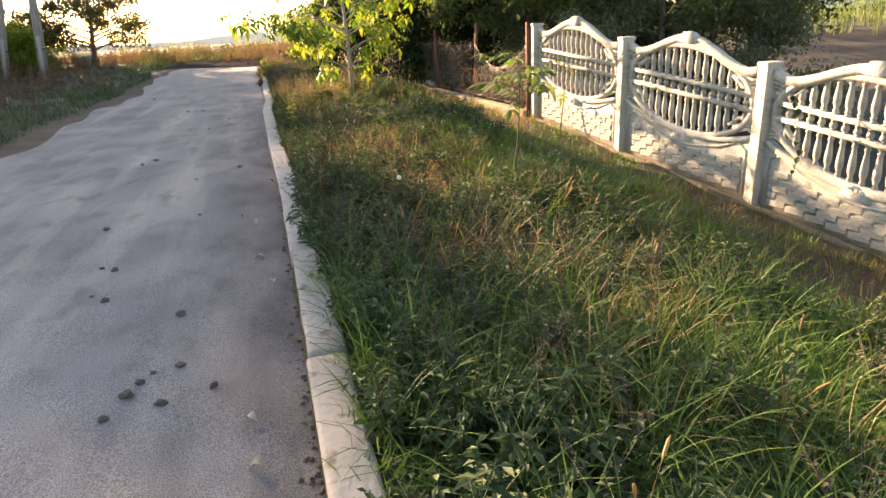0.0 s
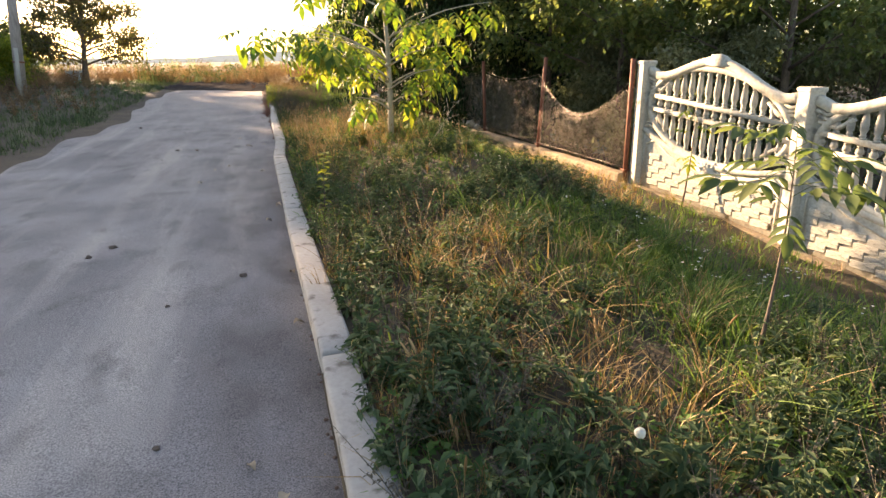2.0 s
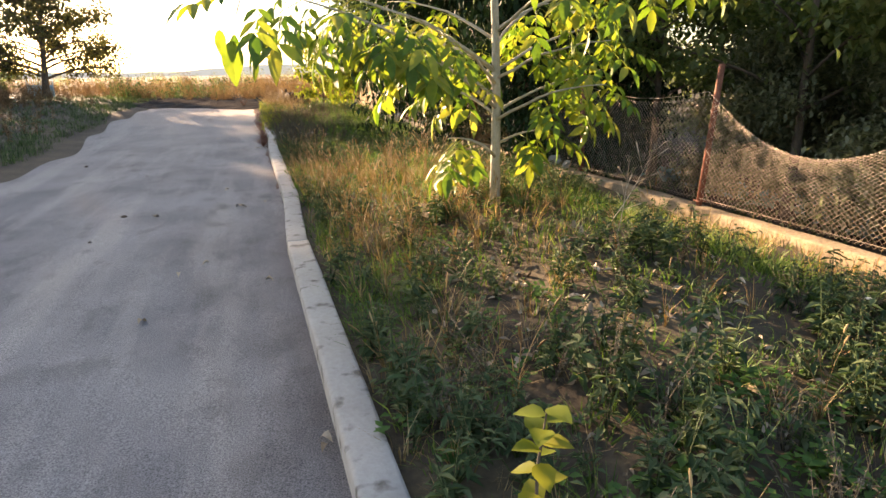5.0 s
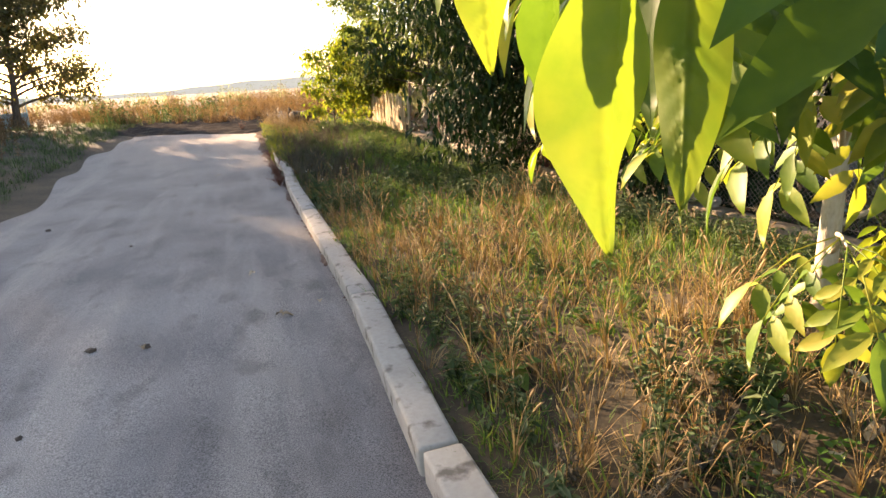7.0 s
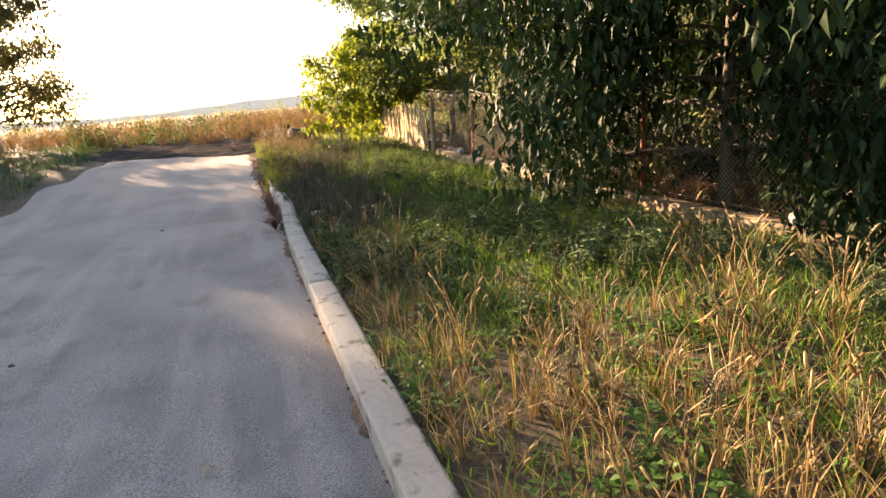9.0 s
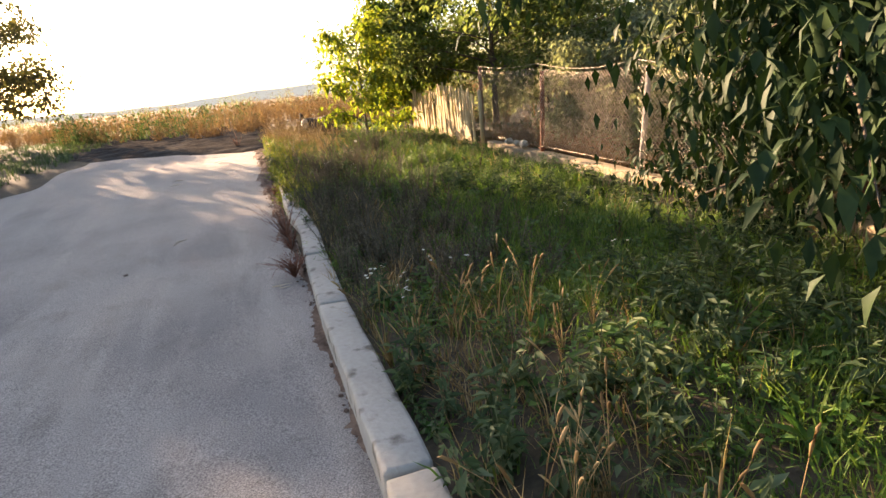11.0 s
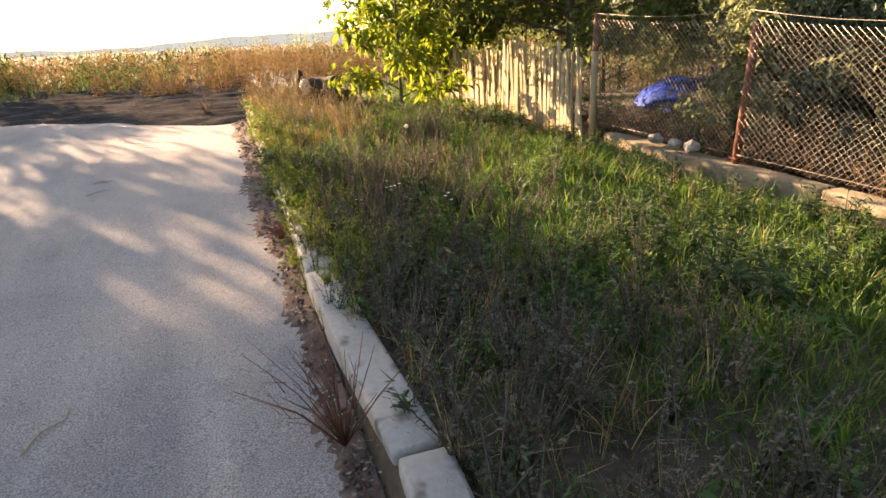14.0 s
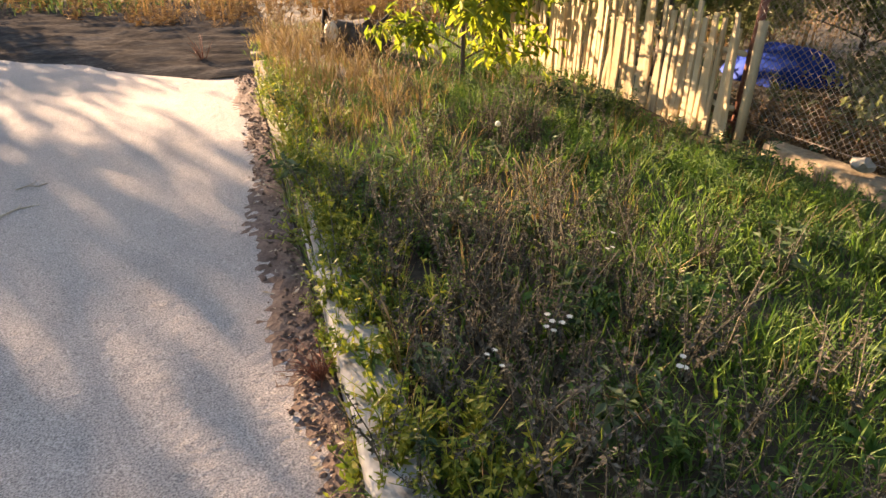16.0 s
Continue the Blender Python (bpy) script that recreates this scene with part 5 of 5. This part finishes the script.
# young saplings on the verge
def sapling(at, h, seed, n_leaves, lab, mat=None, top=0.35, size=1.0):
    r = np.random.default_rng(seed)
    ob = tagged(new("sapling"), lab, "sapling", "saplings")
    x, y = at
    ob.matrix_basis = Matrix.Translation((x, y, float(ground_z(x, y)) - 0.02))
    q = np.linspace(0, 1, 6)
    path = np.stack((0.08 * h * np.sin(2 * q), 0.05 * h * q, h * q), 1)
    thing_np("stem", *tube_np(path, 0.011 * (1.1 - q), 7), M_BARK, ob, smooth=True)
    for k in range(n_leaves):
        u = top + (1 - top) * k / (n_leaves - 1)
        p = [np.interp(u, q, path[:, c]) for c in range(3)]
        thing_np("leaf", *spread(L_WALNUT, np.array([p]), np.array([k * 2.4]), np.full((1, 3), size * r.uniform(0.55, 0.9)), np.array([0.15 + 0.3 * r.normal()])), mat or M_WALNUT, ob, smooth=True)
    return ob


sapling((2.15, 5.55), 1.2, 1, 15, "young walnut sapling with a thin dark stem by the fence", M_LEAF, 0.66, 1.2)
sapling((4.5, 9.3), 1.15, 2, 7, "thin green sapling growing against the fence", None, 0.5, 0.8)

# trailing vine on the fence
vine = tagged(new("vine"), "small trailing vine with dark leaves on the fence panel", "vine")
vp = np.array([(5.12, 5.35, 0.55), (5.15, 5.25, 0.38), (5.13, 5.28, 0.2), (5.16, 5.2, 0.0), (5.15, 5.25, -0.2)])
thing_np("stem", *tube_np(vp, (0.004, 0.004, 0.003, 0.003, 0.002), 5), M_BARK, vine)
vr = np.random.default_rng(9)
for k in range(12):
    f = k / 11 * 4
    p = [np.interp(f, range(5), vp[:, c]) for c in range(3)]
    thing_np("leaf", *spread(leaf(0.07, 0.06), np.array([p]), np.array([vr.uniform(0.8, 2.4)]), np.full((1, 3), vr.uniform(0.7, 1.2)), np.array([-0.7 + 0.3 * vr.normal()])), M_CHERRY, vine)

# burdock and other single plants
bur = tagged(new("burdock"), "burdock with large crinkled green leaves in the verge", "plant")
bur.matrix_basis = Matrix.Translation((0.46, 12.85, float(ground_z(0.46, 12.85))))
br = np.random.default_rng(2)
for k in range(6):
    lf = leaf(0.19 * br.uniform(0.8, 1.2), 0.14, 0.12, 0.35)
    lf[0][:, 2] += 0.012 * np.sin(lf[0][:, 1] * 70)
    thing_np("leaf", *turned(lf, k * 1.1, br.uniform(0.15, 0.75), (0, 0, 0.05)), M_HERB, bur, smooth=True)
shoot = tagged(new("tree_shoot"), "bright yellow-green leafy shoot by the kerb", "plant")
shoot.matrix_basis = Matrix.Translation((0.27, 8.65, float(ground_z(0.27, 8.65))))
sp_path = np.array([(0, 0, 0), (0.02, 0, 0.2), (0.03, 0.02, 0.45), (0.05, 0.02, 0.6)])
thing_np("stem", *tube_np(sp_path, (0.006, 0.005, 0.004, 0.002), 6), M_BARK, shoot)
for k in range(26):
    u = 0.1 + 2.9 * k / 25
    p = [np.interp(u, range(4), sp_path[:, c]) for c in range(3)]
    thing_np("leaf", *turned(leaf(0.075, 0.06, 0.15, 0.2), k * 2.4, br.uniform(-0.3, 0.5), p), M_YELLOW, shoot, smooth=True)


def flower(kind, lab, at, h, seed):
    r = np.random.default_rng(seed)
    ob = tagged(new(kind), lab, "flower", kind + "s of the verge")
    x, y = at
    ob.matrix_basis = pose(x, y, float(ground_z(x, y)), r.normal() * 8, r.normal() * 8, 0)
    thing_np("stem", *tube_np([(0, 0, 0), (0.01, 0, h * 0.5), (0.02, 0.01, h)], (0.002, 0.002, 0.0015), 4), M_WEED, ob)
    if kind == "dandelion":
        bm = bmesh.new()
        bmesh.ops.create_icosphere(bm, subdivisions=2, radius=0.018)
        for v in bm.verts:
            v.co *= 1 + 0.15 * noise.noise(v.co * 300)
        part("seed_head", bm, M_FLOWER, ob).matrix_basis = Matrix.Translation((0.02, 0.01, h + 0.012))
    else:
        for j in range(3):
            c = (0.02 + 0.025 * r.normal(), 0.01 + 0.025 * r.normal(), h + 0.02 * r.normal())
            pet = join_np([turned(small_leaf(0.011, 0.007, 0.1), a, 0.15, c) for a in np.linspace(0, 5.5, 8)])
            thing_np("blossom", *pet, M_FLOWER, ob)
    return ob


flower("dandelion", "white dandelion clock on a thin stalk", (0.83, 4.7), 0.26, 1)
flower("dandelion", "white dandelion clock on a thin stalk", (1.3, 25.3), 0.24, 2)
fr = np.random.default_rng(77)
for cx, cy, sx, k in ((2.75, 7.2, 0.35, 20), (3.1, 6.5, 0.3, 14), (0.45, 18.8, 0.16, 8), (0.6, 23.2, 0.2, 5), (2.2, 19.3, 0.3, 4), (2.4, 9.0, 0.4, 6)):
    for _ in range(k):
        flower("daisy", "cluster of tiny white daisy-like flowers", (cx + sx * fr.normal(), cy + 1.3 * sx * fr.normal()), fr.uniform(0.18, 0.36), int(fr.integers(1e6)))

# tall dead stalks
for i, (x, y, h, ln) in enumerate(((1.75, 10.9, 0.85, 35), (2.0, 11.0, 0.55, 10))):
    r2 = np.random.default_rng(300 + i)
    ob = tagged(new("dead_stalk"), "tall pale dead weed stalk with side twigs", "stalk", "dead stalks")
    ob.matrix_basis = pose(x, y, float(ground_z(x, y)), 4 * r2.normal(), ln, 25 * i)
    q = np.linspace(0, 1, 6)
    path = np.stack((0.05 * h * np.sin(3 * q), 0.04 * h * q, h * q), 1)
    thing_np("stem", *tube_np(path, 0.0032 * (1.15 - q), 5), M_DEAD, ob)
    for k in range(7):
        u = 0.35 + 0.6 * k / 7
        p = np.array([np.interp(u, q, path[:, c]) for c in range(3)])
        d = np.array((math.cos(k * 2.2), math.sin(k * 2.2), 1.1)) * 0.16 * h * r2.uniform(0.5, 1.1)
        thing_np("twig", *tube_np([p, p + d * 0.5, p + d], (0.002, 0.0016, 0.004), 4), M_DEAD, ob)

# litter on the lane
CLODS = ((-0.61, 3.55), (-1.11, 4.44), (-1.06, 3.9), (-0.66, 2.92), (-0.59, 2.64), (-0.74, 2.75), (-0.39, 2.71), (-0.67, 5.55), (-1.38, 5.5), (-0.4, 7.52), (-0.83, 7.1), (-1.56, 8.35), (-1.44, 8.6), (-1.73, 13.41), (-1.61, 14.35), (-1.3, 14.27), (-1.79, 17.15), (-1.6, 14.36), (-2.87, 18.53), (-1.38, 21.11), (-0.7, 2.85), (-0.55, 2.95), (-0.8, 2.6), (-1.15, 4.0), (-1.2, 4.5))
lr = np.random.default_rng(21)
for i, (x, y) in enumerate(CLODS):
    rr = lr.uniform(0.012, 0.03)
    tagged(lump("soil_clod", rr, i, M_CLOD, (x, y, float(road_z(np.float64(x), np.float64(y))) + rr * 0.3), 0.55, None, 0.8, 50 * i), "small dark clod of dried soil on asphalt", "clod", "clods on the lane")
LEAVES = ((-0.11, 3.76), (-0.16, 4.24), (-0.19, 5.14), (-0.12, 9.75), (-0.23, 9.07), (-0.05, 7.5), (-0.68, 12.38), (-0.88, 12.19), (-0.28, 11.83), (-1.02, 11.29), (-0.47, 14.4), (-0.62, 15.48), (-1.32, 14.26), (-0.48, 14.38), (-0.21, 14.54), (-0.18, 2.08), (-0.1, 9.7), (-0.25, 2.4), (-0.1, 6.6), (-0.3, 5.3))
for i, (x, y) in enumerate(LEAVES):
    lf = leaf(lr.uniform(0.05, 0.09), lr.uniform(0.03, 0.05), 0.35, 0.1)
    lf[0][:, 2] += 0.006 + 0.012 * np.sin(lf[0][:, 1] * 60)
    ob = thing_np("fallen_leaf", *lf, M_DEAD, smooth=True)
    ob.matrix_basis = pose(x, y, float(road_z(np.float64(x), np.float64(y))) + 0.006, 0, 0, 77 * i)
    tagged(ob, "curled dry fallen leaf on the asphalt", "leaf", "fallen leaves")
for i, (x, y, a, L) in enumerate(((-1.08, 21.85, 60, 0.28), (-1.43, 25.3, 40, 0.3), (-0.27, 20.02, -50, 0.12), (-1.43, 25.68, 10, 0.15))):
    p = np.array([(0, 0, 0.006), (L * 0.4, 0.03, 0.012), (L * 0.7, 0.0, 0.01), (L, 0.05, 0.006)])
    ob = tagged(thing_np("twig", *join_np([tube_np(p, (0.004, 0.004, 0.003, 0.002), 5), tube_np([p[1], p[1] + (0.05, 0.06, 0.004)], (0.003, 0.001), 4)]), M_DEAD), "thin dry twig lying on the lane", "twig", "twigs on the lane")
    ob.matrix_basis = pose(x, y, float(road_z(np.float64(x), np.float64(y))) + 0.004, 0, 0, a)
# dry shrubs in the gutter
for i, (x, y, h) in enumerate(((-0.07, 21.5, 0.4), (-0.1, 20.2, 0.2), (-0.06, 21.0, 0.2), (-0.05, 23.6, 0.15), (-0.5, 29.4, 0.3))):
    ob = tagged(new("dry_shrub"), "bare reddish-brown dry twiggy shrub in the gutter", "shrub", "gutter shrubs")
    ob.matrix_basis = Matrix.Translation((x, y, float(rise(y))))
    r2 = np.random.default_rng(500 + i)
    for k in range(60 if i == 1 else 26):
        a, b = r2.uniform(0, 6.283), r2.uniform(0.1, 1.3 if i == 1 else 0.9)
        hh = h * r2.uniform(0.5, 1.1)
        tip = np.array((math.cos(a) * b * hh - 0.05, math.sin(a) * b * hh, hh))
        thing_np("twig", *join_np([tube_np([(0, 0, 0), tip * 0.5 + (0.01, 0, 0.03), tip], (0.003, 0.002, 0.001), 4), tube_np([tip * 0.6, tip * 0.8 + r2.normal(0, 0.04, 3)], (0.0015, 0.001), 3)]), M_RUST, ob)
# litter band along the gutter
def gutter(x, y):
    w = lerp(y, (0, 6, 9, 14, 17, 20, 24, 30), (0.10, 0.05, 0.03, 0.03, 0.07, 0.10, 0.20, 0.20))
    return np.clip((x + w) / 0.08, 0, 1) * (0.35 + 0.65 * patch(x, y, 0.35, 1, 3))


def pebble(seed):
    r = np.random.default_rng(seed)
    v, t = lathe([(0.35, 0.0), (0.5, 0.15), (0.35, 0.4), (0.05, 0.5)], 6)
    return v * (1 + r.normal(0, 0.18, v.shape)), t


def scatter_flat(name, label, mat, templates, n, region, keep, size, seed):
    r = np.random.default_rng(seed)
    x, y = r.uniform(region[0], region[1], n), r.uniform(region[2], region[3], n)
    ok = r.random(n) < keep(x, y)
    x, y = x[ok], y[ok]
    z = road_z(x, y) - 0.002 + (0.03 * np.clip(1 + x / 0.2, 0, 1) * (y > 20) if region[0] > -1 else 0)
    which = r.integers(0, len(templates), len(x))
    out = []
    for k, tm in enumerate(templates):
        s = which == k
        if s.sum():
            m = s.sum()
            out.append(spread(tm, np.stack((x[s], y[s], z[s]), 1), r.uniform(0, 6.283, m), (r.uniform(*size, m) ** 1.0)[:, None] * np.ones((1, 3))))
    return tagged(thing_np(name, *join_np(out), mat), label, "litter", kind="stuff")


crumb = [pebble(s) for s in (1, 2, 3)]
curl = small_leaf(1.0, 0.5, -0.2)
scatter_flat("gutter_soil", "crumbs of soil and gravel along the kerb", M_DRIFT, crumb, 14000, (-0.42, 0.0, 0.5, 31), gutter, (0.006, 0.026), 201)
scatter_flat("gutter_leaves", "small dry leaf litter along the kerb", M_DEAD, [curl], 9000, (-0.42, 0.0, 0.5, 31), lambda x, y: gutter(x, y) * lerp(y, (0, 15, 20, 24), (0.25, 0.2, 0.5, 1)), (0.012, 0.034), 202)
scatter_flat("road_gravel", "scattered grit on the asphalt", M_STONE, crumb, 1500, (-3.9, -0.05, 1, 31), lambda x, y: patch(x, y, 0.8, 2, 2, -0.25), (0.003, 0.009), 203)
scatter_flat("track_clods", "rough dark clods of the dirt track", M_CLOD, crumb, 2200, (-9, 0.3, 28.6, 37), lambda x, y: np.clip((y - dirt_edge(x)) * 1.5, 0, 1) * (y < dirt_edge(x) + 4), (0.02, 0.07), 204)

# drift of soil washed against the kerb
dx, dy = np.meshgrid(np.linspace(-0.42, -0.012, 12), np.linspace(15.5, 32.5, 420), indexing="ij")
dw = lerp(dy, (15.5, 18, 21, 24, 30, 32.5), (0.02, 0.05, 0.09, 0.22, 0.20, 0.25)) + 0.03 * np.sin(dy * 2.1) + 0.025 * np.sin(dy * 5.3 + 1) + 0.015 * np.sin(dy * 13.7)
dh = 0.035 * np.clip(1 + dx / dw, -0.5, 1) + 0.009 * np.sin(dx * 41 + dy * 23) * np.sin(dy * 31 - dx * 17) + 0.006 * np.sin(dy * 67 + dx * 53)
dv = np.stack((dx, dy, road_z(dx, dy) - 0.006 + dh - 0.05 * np.clip((-dx - dw) / 0.05, 0, 1)), -1).reshape(-1, 3)
di = (np.arange(11)[:, None] * 420 + np.arange(419)[None]).ravel()
tagged(thing_np("soil_drift", dv, np.concatenate((np.stack((di, di + 420, di + 421), 1), np.stack((di, di + 421, di + 1), 1))), M_DRIFT, smooth=True), "reddish-brown soil and crumbs washed against the kerb", "soil", kind="structure")
